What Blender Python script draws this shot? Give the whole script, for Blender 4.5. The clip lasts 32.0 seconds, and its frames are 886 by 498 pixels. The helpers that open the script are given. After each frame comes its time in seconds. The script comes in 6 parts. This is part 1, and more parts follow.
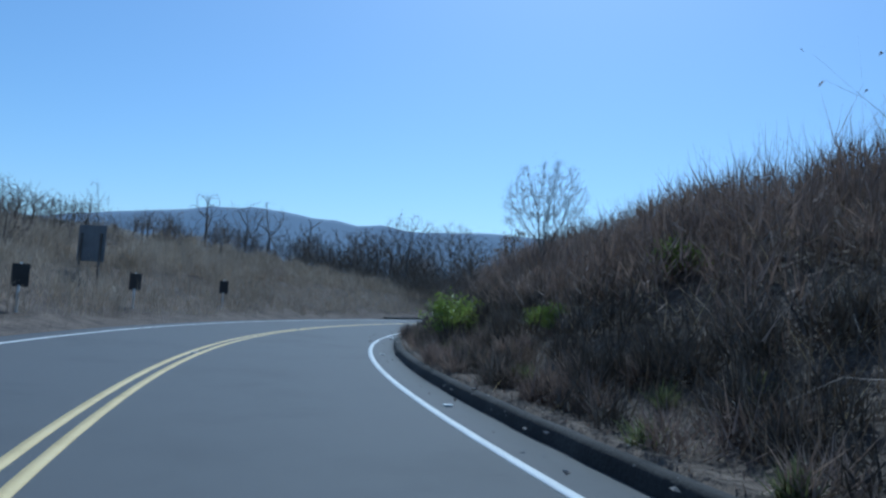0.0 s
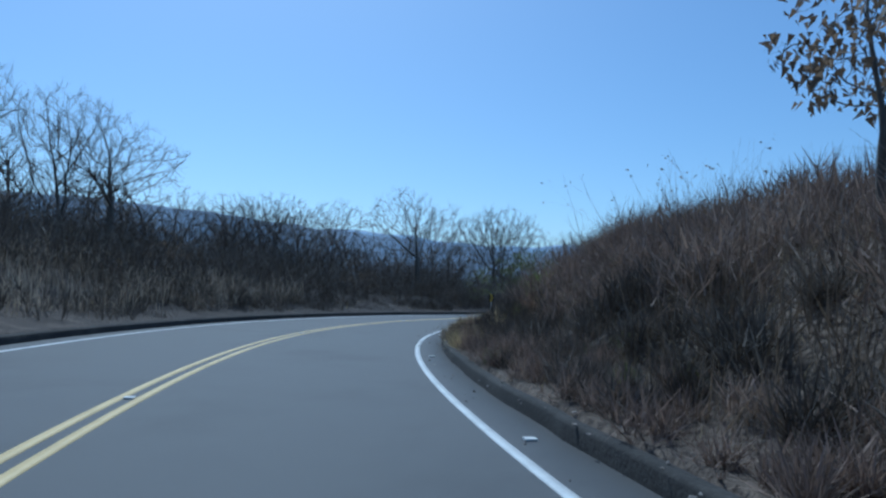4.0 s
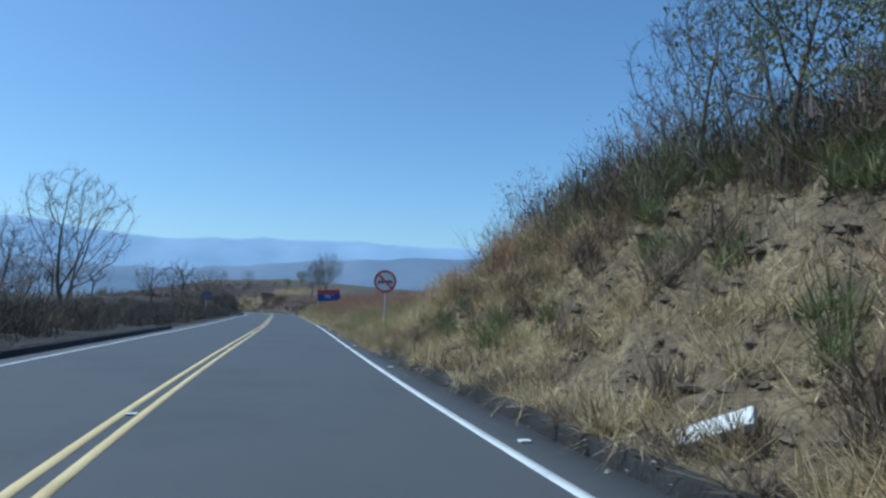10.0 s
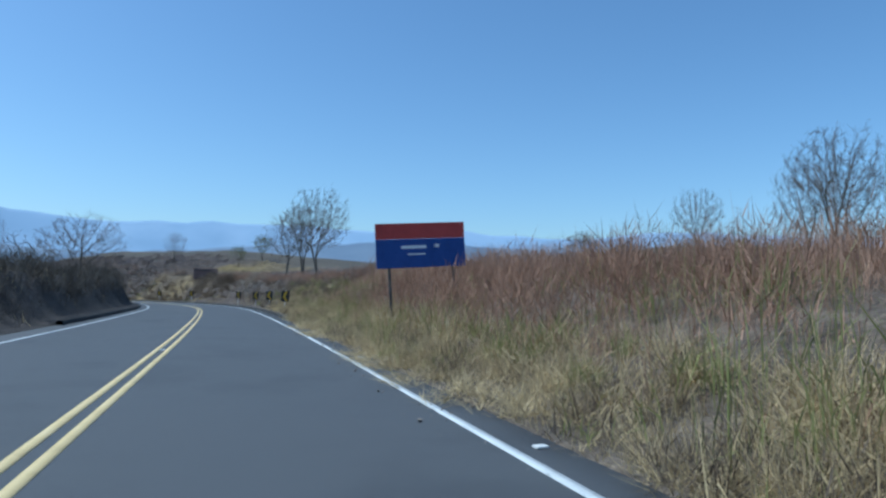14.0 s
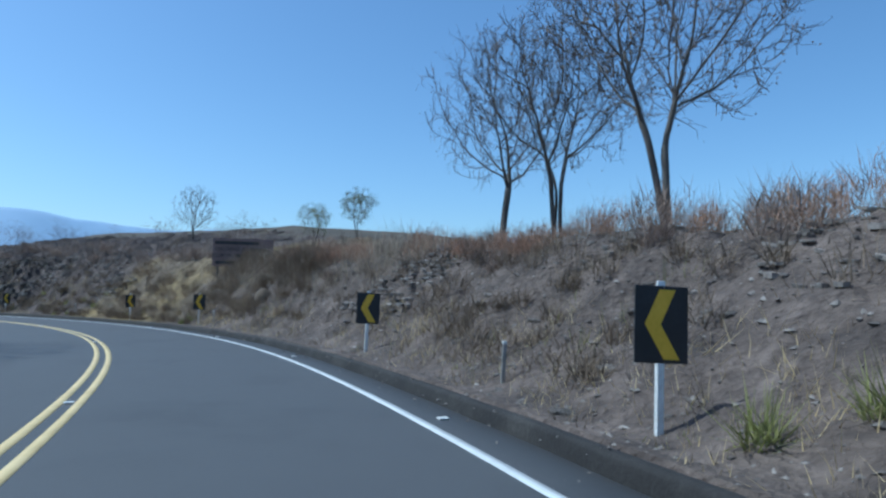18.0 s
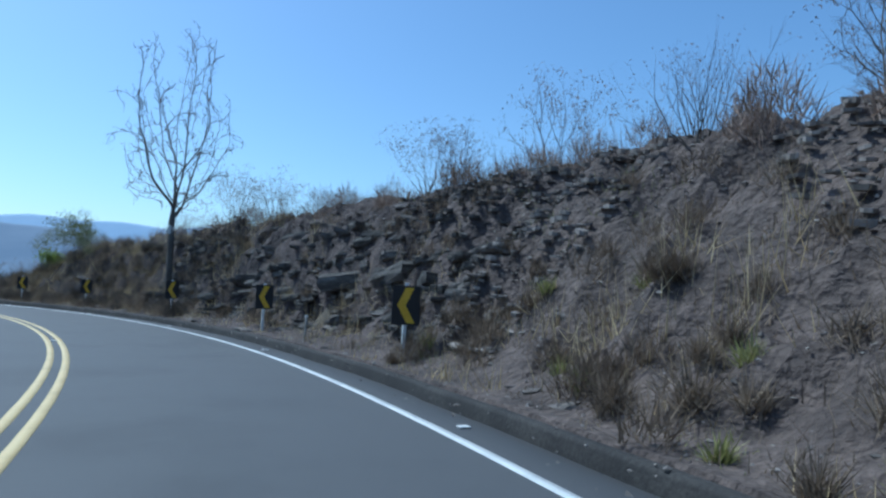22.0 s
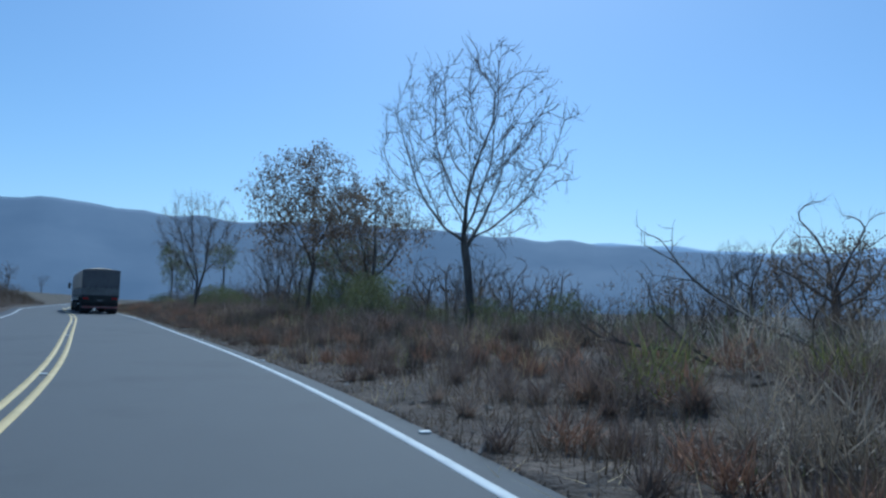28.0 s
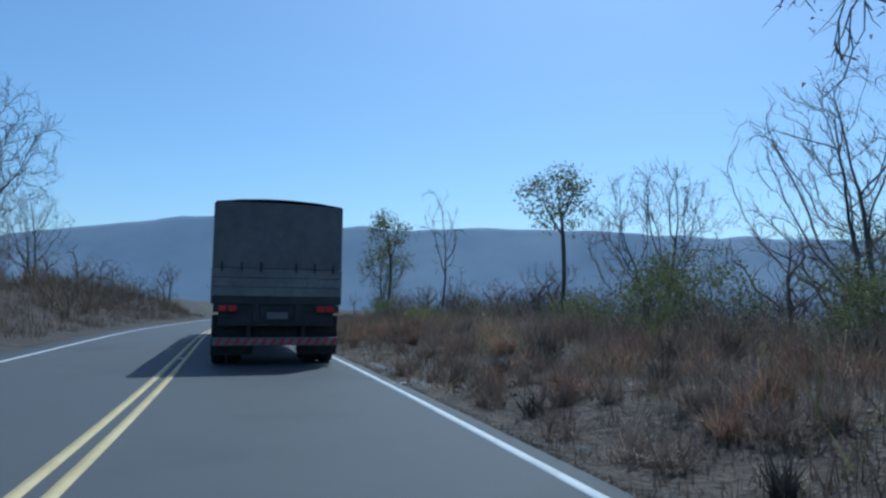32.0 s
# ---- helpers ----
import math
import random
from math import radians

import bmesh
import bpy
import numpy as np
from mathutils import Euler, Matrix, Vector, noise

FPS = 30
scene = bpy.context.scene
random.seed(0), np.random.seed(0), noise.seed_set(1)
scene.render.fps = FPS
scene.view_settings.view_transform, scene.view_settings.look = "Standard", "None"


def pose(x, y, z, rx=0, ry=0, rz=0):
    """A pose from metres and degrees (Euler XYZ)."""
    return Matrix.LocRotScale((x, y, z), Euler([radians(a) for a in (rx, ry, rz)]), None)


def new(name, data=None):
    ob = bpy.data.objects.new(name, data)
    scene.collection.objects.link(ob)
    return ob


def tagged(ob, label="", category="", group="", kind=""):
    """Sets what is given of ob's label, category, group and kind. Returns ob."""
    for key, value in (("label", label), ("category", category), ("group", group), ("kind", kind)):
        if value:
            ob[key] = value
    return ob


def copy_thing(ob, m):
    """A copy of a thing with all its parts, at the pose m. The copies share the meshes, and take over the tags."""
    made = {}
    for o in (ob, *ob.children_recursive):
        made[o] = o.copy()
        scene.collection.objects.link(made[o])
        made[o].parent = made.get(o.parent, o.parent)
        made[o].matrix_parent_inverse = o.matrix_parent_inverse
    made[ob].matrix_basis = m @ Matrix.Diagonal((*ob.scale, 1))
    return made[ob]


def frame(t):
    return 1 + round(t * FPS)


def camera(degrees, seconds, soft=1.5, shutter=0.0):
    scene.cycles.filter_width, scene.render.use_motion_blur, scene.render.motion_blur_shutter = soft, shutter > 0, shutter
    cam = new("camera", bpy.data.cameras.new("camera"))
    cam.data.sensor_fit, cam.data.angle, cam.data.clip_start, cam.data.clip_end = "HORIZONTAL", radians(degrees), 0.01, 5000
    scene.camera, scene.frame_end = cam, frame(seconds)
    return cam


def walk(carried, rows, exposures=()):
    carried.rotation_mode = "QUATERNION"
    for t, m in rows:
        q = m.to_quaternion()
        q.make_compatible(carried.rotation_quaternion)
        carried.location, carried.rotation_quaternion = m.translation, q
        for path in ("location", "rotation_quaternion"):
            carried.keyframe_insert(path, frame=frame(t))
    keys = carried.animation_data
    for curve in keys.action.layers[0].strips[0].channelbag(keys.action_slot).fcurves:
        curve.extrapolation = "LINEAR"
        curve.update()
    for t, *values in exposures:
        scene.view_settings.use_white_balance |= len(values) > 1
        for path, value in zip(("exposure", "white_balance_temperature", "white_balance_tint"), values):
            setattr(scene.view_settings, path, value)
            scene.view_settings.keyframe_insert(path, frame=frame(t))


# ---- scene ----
# The road's centre line: curvature in 1/m every 10 m, from 40 m behind the start.
KAPPA = [0.00614, 0.00271, -0.00098, -0.00516, -0.01007, -0.01597, -0.02038, -0.01742, -0.01041, -0.01289, -0.02052, -0.02253, -0.02101, -0.01946, -0.01528, -0.00912, -0.00331, -0.00079, 2e-05, 0.00026, 0.00131, 0.00086, -0.00127, 0.00051, 0.00115, 0.00101, 0.00115, 0.00481, 0.00929, 0.01522, 0.01793, 0.01585, 0.01451, 0.01696, 0.01745, 0.0204, 0.02041, 0.01711, 0.01312, 0.00645, 3e-05, -0.00029, 0.00222, 0.00237, 0.00089, -0.00292, -0.0065, 0.0, 0.0, 0.0, 0.0, 0.0, 0.0, 0.0, 0.0, 0.0, 0.0, 0.0, 0.0, 0.0, 0.0]
STEP = np.arange(-40.0, 640.0, 1.0)
_k = np.interp(STEP, np.arange(len(KAPPA)) * 10.0 - 40.0, KAPPA)
_h = np.concatenate([[0], np.cumsum(0.5 * (_k[1:] + _k[:-1]))])
HEAD = _h - np.interp(0, STEP, _h) + math.pi / 2
_c, _s = np.cos(HEAD), np.sin(HEAD)
RX = np.concatenate([[0], np.cumsum(0.5 * (_c[1:] + _c[:-1]))])
RY = np.concatenate([[0], np.cumsum(0.5 * (_s[1:] + _s[:-1]))])
RX, RY = RX - np.interp(0, STEP, RX), RY - np.interp(0, STEP, RY)


def on_road(s, u):
    """World x, y of the point s metres along the road and u metres to the left of its centre line."""
    a = np.interp(s, STEP, HEAD)
    return np.interp(s, STEP, RX) - np.sin(a) * u, np.interp(s, STEP, RY) + np.cos(a) * u


def heading(s):
    return math.degrees(float(np.interp(s, STEP, HEAD))) - 90.0


# ---- camera ----
TINT = -4
# seconds, stops, kelvin
EXPOSURE = ((0.0, -0.38, 4470), (5.5, -0.48, 4500), (8.5, -0.14, 4650), (10.0, -0.1, 4760), (14.0, -0.04, 4770), (20.0, 0.02, 4700), (25.0, -0.22, 4620), (28.0, -0.4, 4540), (32.0, -0.36, 4630))
EYE = 1.185
cam = camera(66.5, 32.0, soft=2.5)
# seconds, metres along the road, metres left of the centre, turn from the road's heading, tilt, roll
ROWS = [
    (0.0, 0.00, -1.09, -20.20, 4.80, 3.42),
    (0.5, 4.41, -1.25, -19.24, 4.66, 3.36),
    (1.0, 9.08, -1.47, -18.03, 4.82, 2.65),
    (1.5, 14.04, -1.52, -17.23, 4.33, 2.70),
    (2.0, 19.32, -1.57, -16.99, 4.56, 3.92),
    (2.5, 24.87, -1.58, -17.29, 4.96, 3.60),
    (3.0, 30.61, -1.62, -16.32, 4.67, 2.83),
    (3.5, 36.45, -1.67, -15.28, 4.36, 2.37),
    (4.0, 42.31, -1.72, -13.99, 4.00, 2.18),
    (4.5, 48.15, -1.77, -12.26, 3.58, 2.23),
    (5.0, 53.92, -1.87, -14.16, 3.49, 1.84),
    (5.5, 59.59, -1.82, -15.52, 3.24, 1.93),
    (6.0, 65.18, -1.81, -15.89, 3.83, 1.69),
    (6.5, 70.73, -1.87, -15.71, 3.79, 1.75),
    (7.0, 76.27, -1.89, -15.24, 3.78, 1.52),
    (7.5, 81.86, -1.81, -15.09, 3.89, 1.18),
    (8.0, 87.60, -1.74, -14.88, 4.23, 1.85),
    (8.5, 93.62, -1.66, -14.68, 4.78, 1.68),
    (9.0, 100.00, -1.59, -13.89, 4.51, 1.43),
    (9.5, 106.80, -1.59, -14.38, 5.49, 2.33),
    (10.0, 114.00, -1.37, -15.52, 5.21, 1.22),
    (10.5, 121.55, -1.32, -16.11, 4.41, -0.41),
    (11.0, 129.41, -1.29, -16.65, 4.58, -0.60),
    (11.5, 137.50, -1.25, -16.75, 4.82, -0.18),
    (12.0, 145.77, -1.26, -16.66, 5.13, 0.04),
    (12.5, 154.15, -1.30, -17.32, 4.98, 0.97),
    (13.0, 162.56, -1.32, -18.00, 5.08, 0.48),
    (13.5, 170.87, -1.30, -17.98, 4.38, 0.67),
    (14.0, 178.97, -1.30, -17.52, 4.13, 1.11),
    (14.5, 186.81, -1.40, -17.14, 4.51, 0.89),
    (15.0, 194.37, -1.44, -16.86, 4.42, 0.59),
    (15.5, 201.65, -1.48, -16.60, 4.29, 0.36),
    (16.0, 208.62, -1.51, -16.30, 4.12, 0.17),
    (16.5, 215.26, -1.54, -15.94, 3.88, 0.00),
    (17.0, 221.56, -1.57, -16.34, 4.62, 0.18),
    (17.5, 227.58, -1.48, -16.68, 4.35, 0.83),
    (18.0, 233.39, -1.40, -17.33, 4.72, 1.08),
    (18.5, 239.03, -1.37, -17.64, 3.95, 1.44),
    (19.0, 244.46, -1.50, -17.11, 4.11, 1.34),
    (19.5, 249.69, -1.48, -16.92, 4.16, 1.83),
    (20.0, 254.77, -1.47, -16.69, 4.04, 1.61),
    (20.5, 259.75, -1.44, -15.95, 4.35, 2.12),
    (21.0, 264.63, -1.23, -16.48, 4.66, 2.47),
    (21.5, 269.44, -1.22, -17.42, 4.31, 2.61),
    (22.0, 274.25, -1.14, -18.53, 4.39, 2.71),
    (22.5, 279.14, -1.12, -18.80, 4.07, 2.93),
    (23.0, 284.16, -1.23, -18.36, 4.35, 2.38),
    (23.5, 289.29, -1.20, -17.46, 4.53, 3.83),
    (24.0, 294.51, -1.21, -17.76, 5.38, 4.40),
    (24.5, 299.79, -1.40, -18.66, 4.52, 2.77),
    (25.0, 305.15, -1.48, -17.95, 4.44, 2.09),
    (25.5, 310.57, -1.56, -17.43, 4.31, 1.65),
    (26.0, 316.01, -1.64, -17.01, 4.14, 1.39),
    (26.5, 321.46, -1.72, -16.63, 3.90, 1.28),
    (27.0, 326.94, -1.53, -17.98, 4.43, 1.10),
    (27.5, 332.48, -1.56, -18.64, 4.42, 0.18),
    (28.0, 338.10, -1.50, -18.97, 4.91, 1.46),
    (28.5, 343.74, -1.51, -18.44, 4.61, 1.25),
    (29.0, 349.33, -1.35, -17.70, 5.09, 1.21),
    (29.5, 354.81, -1.22, -17.21, 4.85, 1.17),
    (30.0, 360.17, -1.19, -16.61, 5.29, 1.32),
    (30.5, 365.49, -1.17, -16.83, 5.17, 1.98),
    (31.0, 370.80, -1.14, -16.92, 4.81, 1.67),
    (31.5, 376.10, -1.21, -16.46, 4.75, 1.44),
    (32.0, 381.39, -1.26, -15.51, 5.13, 0.64),
]
path = []
for t, s, u, turn, tilt, roll in ROWS:
    x, y = on_road(s, u)
    path.append((t, pose(float(x), float(y), EYE, 0, 0, heading(s) + turn) @ pose(0, 0, 0, 90 + tilt, 0, 0) @ pose(0, 0, 0, 0, 0, roll)))
walk(cam, path, exposures=[(t, e, k, TINT) for t, e, k in EXPOSURE])

# ---- sky and sun ----
SUN_AZ, SUN_EL = 58.0, 56.0
world = bpy.data.worlds.new("sky")
scene.world = world
world.use_nodes = True
nt = world.node_tree
sky = nt.nodes.new("ShaderNodeTexSky")
sky.sky_type, sky.sun_disc = "NISHITA", False
sky.sun_elevation, sky.sun_rotation = radians(SUN_EL), radians(90 - SUN_AZ)
sky.air_density, sky.dust_density, sky.ozone_density = 1.0, 1.1, 0.7
nt.links.new(sky.outputs[0], nt.nodes["Background"].inputs[0])
nt.nodes["Background"].inputs[1].default_value = 0.13
sun = new("sun", bpy.data.lights.new("sun", "SUN"))
sun.data.energy, sun.data.angle, sun.data.color = 4.0, radians(0.6), (1.0, 0.9, 0.77)
_d = Vector((math.cos(radians(SUN_AZ)) * math.cos(radians(SUN_EL)), math.sin(radians(SUN_AZ)) * math.cos(radians(SUN_EL)), math.sin(radians(SUN_EL))))
sun.matrix_world = Matrix.Translation((150, 50, 120)) @ _d.to_track_quat("Z", "Y").to_matrix().to_4x4()


# ---- materials ----
def material(name, stops, scale=1.0, rough=0.85, bump=0.3, fine=30.0, island=0.0, obj=0.0, metal=0.0, detail=6.0, stretch=(1, 1, 1), bump_dist=0.02, through_light=0.0):
    """Two scales of noise mixed over colour stops, with fine relief; island/obj: random brightness per piece."""
    m = bpy.data.materials.new(name)
    m.use_nodes = True
    t = m.node_tree
    n, l = t.nodes, t.links
    b = n["Principled BSDF"]
    b.inputs["Roughness"].default_value, b.inputs["Metallic"].default_value = rough, metal
    tc, mp = n.new("ShaderNodeTexCoord"), n.new("ShaderNodeMapping")
    mp.inputs["Scale"].default_value = stretch
    l.new(tc.outputs["Object"], mp.inputs["Vector"])
    a, c = n.new("ShaderNodeTexNoise"), n.new("ShaderNodeTexNoise")
    a.inputs["Scale"].default_value, a.inputs["Detail"].default_value, a.inputs["Roughness"].default_value = scale, detail, 0.65
    c.inputs["Scale"].default_value, c.inputs["Detail"].default_value = fine, 3.0
    l.new(mp.outputs[0], a.inputs["Vector"]), l.new(mp.outputs[0], c.inputs["Vector"])
    mix = n.new("ShaderNodeMix")
    mix.inputs["Factor"].default_value = 0.3
    l.new(a.outputs["Fac"], mix.inputs["A"]), l.new(c.outputs["Fac"], mix.inputs["B"])
    value = mix.outputs["Result"]
    ramp = n.new("ShaderNodeValToRGB")
    ramp.color_ramp.elements[0].position, ramp.color_ramp.elements[1].position = 0.32, 0.68
    for i, col in enumerate(stops):
        if 0 < i < len(stops) - 1:
            e = ramp.color_ramp.elements.new(0.32 + 0.36 * i / (len(stops) - 1))
        else:
            e = ramp.color_ramp.elements[0 if i == 0 else -1]
        e.color = (*col, 1)
    l.new(value, ramp.inputs[0])
    out = ramp.outputs[0]
    if island or obj:
        g = n.new("ShaderNodeNewGeometry" if island else "ShaderNodeObjectInfo")
        r = n.new("ShaderNodeMapRange")
        r.inputs["To Min"].default_value, r.inputs["To Max"].default_value = 1 - (island or obj), 1 + (island or obj)
        l.new(g.outputs["Random Per Island" if island else "Random"], r.inputs["Value"])
        hs = n.new("ShaderNodeHueSaturation")
        l.new(r.outputs[0], hs.inputs["Value"]), l.new(out, hs.inputs["Color"])
        out = hs.outputs[0]
    l.new(out, b.inputs["Base Color"])
    if through_light:
        tr, mx = n.new("ShaderNodeBsdfTranslucent"), n.new("ShaderNodeMixShader")
        mx.inputs[0].default_value = through_light
        l.new(out, tr.inputs["Color"])
        l.new(b.outputs[0], mx.inputs[1]), l.new(tr.outputs[0], mx.inputs[2])
        l.new(mx.outputs[0], n["Material Output"].inputs[0])
    if bump:
        bp = n.new("ShaderNodeBump")
        bp.inputs["Strength"].default_value, bp.inputs["Distance"].default_value = bump, bump_dist
        l.new(c.outputs["Fac"], bp.inputs["Height"]), l.new(bp.outputs[0], b.inputs["Normal"])
    return m


M = dict(
    asphalt=material("asphalt", [(0.046, 0.046, 0.049), (0.074, 0.074, 0.077), (0.064, 0.064, 0.068)], 0.35, 0.72, 0.5, 90, bump_dist=0.006),
    white_paint=material("white_paint", [(0.4, 0.4, 0.4), (0.58, 0.58, 0.57), (0.64, 0.64, 0.63)], 1.5, 0.6, 0.2, 60, bump_dist=0.004),
    yellow_paint=material("yellow_paint", [(0.44, 0.33, 0.15), (0.58, 0.44, 0.2), (0.64, 0.5, 0.26)], 1.5, 0.6, 0.2, 60, bump_dist=0.004),
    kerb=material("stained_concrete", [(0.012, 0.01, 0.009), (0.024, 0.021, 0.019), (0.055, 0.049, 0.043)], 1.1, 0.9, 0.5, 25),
    plain=material("dry_scrub_ground", [(0.04, 0.034, 0.026), (0.075, 0.06, 0.044), (0.115, 0.09, 0.065)], 0.12, 0.95, 0.6, 3.0, bump_dist=0.15),
    straw=material("dry_straw", [(0.33, 0.245, 0.125), (0.48, 0.37, 0.2), (0.64, 0.52, 0.3)], 0.4, 0.8, 0, 6, island=0.4, through_light=0.25),
    brown_grass=material("brown_grass", [(0.205, 0.117, 0.074), (0.325, 0.19, 0.122), (0.46, 0.305, 0.21)], 0.25, 0.85, 0, 5, island=0.45, through_light=0.25),
    cane_grass=material("withered_cane_grass", [(0.14, 0.1, 0.078), (0.23, 0.167, 0.13), (0.37, 0.285, 0.22)], 0.25, 0.85, 0, 5, island=0.45, through_light=0.25),
    grey_grass=material("grey_brown_scrub", [(0.1, 0.073, 0.05), (0.17, 0.127, 0.088), (0.27, 0.21, 0.145)], 0.25, 0.9, 0, 5, island=0.45, through_light=0.25),
    pale_grass=material("pale_dry_grass", [(0.26, 0.21, 0.15), (0.38, 0.31, 0.23), (0.5, 0.42, 0.32)], 0.25, 0.85, 0, 5, island=0.35, through_light=0.25),
    dark_scrub=material("dark_dry_scrub", [(0.05, 0.042, 0.034), (0.09, 0.075, 0.06), (0.15, 0.125, 0.1)], 0.3, 0.9, 0, 5, island=0.45, through_light=0.15),
    green_grass=material("green_grass", [(0.14, 0.155, 0.045), (0.25, 0.25, 0.08), (0.36, 0.34, 0.14)], 0.5, 0.8, 0, 5, island=0.4, through_light=0.3),
    bark=material("grey_bark", [(0.06, 0.05, 0.045), (0.11, 0.095, 0.08), (0.19, 0.17, 0.15)], 3.0, 0.9, 0.6, 25, obj=0.15, stretch=(1, 1, 0.25)),
    twig=material("dry_twig", [(0.085, 0.065, 0.055), (0.14, 0.11, 0.09), (0.2, 0.165, 0.14)], 2.0, 0.9, 0, 12, obj=0.2),
    leaf=material("dull_green_leaf", [(0.09, 0.1, 0.04), (0.16, 0.17, 0.068), (0.25, 0.245, 0.105)], 0.8, 0.6, 0, 6, island=0.4, through_light=0.40),
    bright_leaf=material("bright_green_leaf", [(0.13, 0.18, 0.03), (0.21, 0.26, 0.05), (0.31, 0.33, 0.08)], 0.8, 0.55, 0, 6, island=0.35, through_light=0.45),
    red_leaf=material("withered_leaf", [(0.13, 0.09, 0.06), (0.2, 0.14, 0.09), (0.27, 0.2, 0.13)], 0.8, 0.7, 0, 6, island=0.45, through_light=0.40),
    rock=material("layered_rock", [(0.06, 0.052, 0.047), (0.14, 0.12, 0.105), (0.26, 0.225, 0.195)], 2.2, 0.9, 0.7, 14, obj=0.3, stretch=(1, 1, 2.5), bump_dist=0.05),
    shard=material("broken_shale", [(0.09, 0.078, 0.07), (0.19, 0.165, 0.145), (0.34, 0.305, 0.27)], 3.0, 0.9, 0, 14, island=0.5),
    slate=material("dark_slate", [(0.03, 0.026, 0.023), (0.09, 0.078, 0.068), (0.24, 0.215, 0.19)], 2.4, 0.9, 0.8, 16, obj=0.4, detail=9, bump_dist=0.03),
    mound=material("brown_earth_mound", [(0.06, 0.044, 0.032), (0.12, 0.09, 0.063), (0.2, 0.155, 0.11)], 5, 0.95, 0.9, 30),
    galvanised=material("galvanised_steel", [(0.4, 0.41, 0.42), (0.55, 0.56, 0.57), (0.62, 0.63, 0.64)], 4, 0.5, 0.05, 40, metal=0.4),
    post_white=material("weathered_white_paint", [(0.45, 0.44, 0.42), (0.66, 0.65, 0.62), (0.74, 0.73, 0.7)], 5, 0.7, 0.1, 40),
    post_grey=material("weathered_grey_concrete", [(0.16, 0.145, 0.13), (0.28, 0.26, 0.235), (0.4, 0.375, 0.345)], 5, 0.85, 0.3, 40),
    sign_black=material("black_sign_film", [(0.012, 0.012, 0.014), (0.02, 0.02, 0.022), (0.03, 0.03, 0.032)], 3, 0.5, 0.02, 40),
    sign_yellow=material("yellow_sign_film", [(0.6, 0.36, 0.02), (0.72, 0.45, 0.03), (0.78, 0.5, 0.05)], 3, 0.5, 0.02, 40),
    sign_blue=material("blue_sign_film", [(0.012, 0.04, 0.19), (0.02, 0.06, 0.26), (0.03, 0.075, 0.3)], 2, 0.5, 0.02, 40),
    sign_red=material("red_sign_film", [(0.3, 0.03, 0.025), (0.42, 0.045, 0.035), (0.48, 0.06, 0.05)], 2, 0.5, 0.02, 40),
    sign_white=material("white_sign_film", [(0.62, 0.62, 0.62), (0.74, 0.74, 0.74), (0.78, 0.78, 0.78)], 2, 0.5, 0.02, 40),
    sign_grey=material("grey_sign_back", [(0.1, 0.1, 0.105), (0.16, 0.16, 0.165), (0.2, 0.2, 0.205)], 2, 0.6, 0.05, 40),
    board=material("faded_red_brown_board", [(0.16, 0.1, 0.082), (0.24, 0.155, 0.127), (0.33, 0.235, 0.2)], 1.2, 0.8, 0.15, 30),
    ink=material("dark_lettering", [(0.03, 0.025, 0.025), (0.05, 0.045, 0.04), (0.07, 0.06, 0.055)], 4, 0.8, 0, 30),
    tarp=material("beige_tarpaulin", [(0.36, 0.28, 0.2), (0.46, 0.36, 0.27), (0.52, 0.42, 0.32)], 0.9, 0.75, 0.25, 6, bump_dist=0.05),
    # the same canvas for the rear, with its shade put into the colour
    tarp_shaded=material("shaded_rear_tarpaulin", [(0.1, 0.095, 0.095), (0.14, 0.132, 0.13), (0.18, 0.17, 0.165)], 0.9, 0.7, 0.3, 5, bump_dist=0.05),
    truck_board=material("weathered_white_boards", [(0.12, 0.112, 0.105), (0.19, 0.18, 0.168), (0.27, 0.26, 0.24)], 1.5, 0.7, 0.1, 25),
    chassis=material("black_chassis_steel", [(0.02, 0.02, 0.021), (0.036, 0.035, 0.035), (0.062, 0.058, 0.055)], 2, 0.65, 0.1, 30),
    rubber=material("tyre_rubber", [(0.012, 0.012, 0.012), (0.022, 0.022, 0.022), (0.035, 0.034, 0.033)], 4, 0.85, 0.2, 50),
    chrome=material("polished_steel", [(0.5, 0.5, 0.52), (0.65, 0.65, 0.67), (0.7, 0.7, 0.72)], 3, 0.25, 0.02, 30, metal=0.9),
    tail_red=material("red_lamp_glass", [(0.45, 0.01, 0.012), (0.6, 0.015, 0.018), (0.65, 0.02, 0.02)], 3, 0.2, 0, 30),
    cab_white=material("white_cab_paint", [(0.6, 0.6, 0.6), (0.72, 0.72, 0.72), (0.75, 0.75, 0.75)], 2, 0.3, 0, 30),
    dark_glass=material("dark_window_glass", [(0.01, 0.012, 0.015), (0.015, 0.018, 0.02), (0.02, 0.022, 0.025)], 2, 0.08, 0, 30),
)


def bank_material():
    """Earth of the cut banks: brown, yellow and grey soil in large patches, with stones and cracks."""
    m = material("bank_earth", [(0.032, 0.025, 0.02), (0.092, 0.073, 0.056), (0.185, 0.15, 0.116)], 1.3, 0.95, 0.9, 9, detail=9, bump_dist=0.12)
    t = m.node_tree
    n, l = t.nodes, t.links
    b = n["Principled BSDF"]
    old = b.inputs["Base Color"].links[0].from_socket
    at = n.new("ShaderNodeAttribute")
    at.attribute_name = "soil"
    mul = n.new("ShaderNodeMix")
    mul.data_type, mul.blend_type = "RGBA", "MULTIPLY"
    mul.inputs["Factor"].default_value = 1.0
    l.new(old, mul.inputs["A"]), l.new(at.outputs["Color"], mul.inputs["B"])
    l.new(mul.outputs["Result"], b.inputs["Base Color"])
    return m


M["bank"] = bank_material()


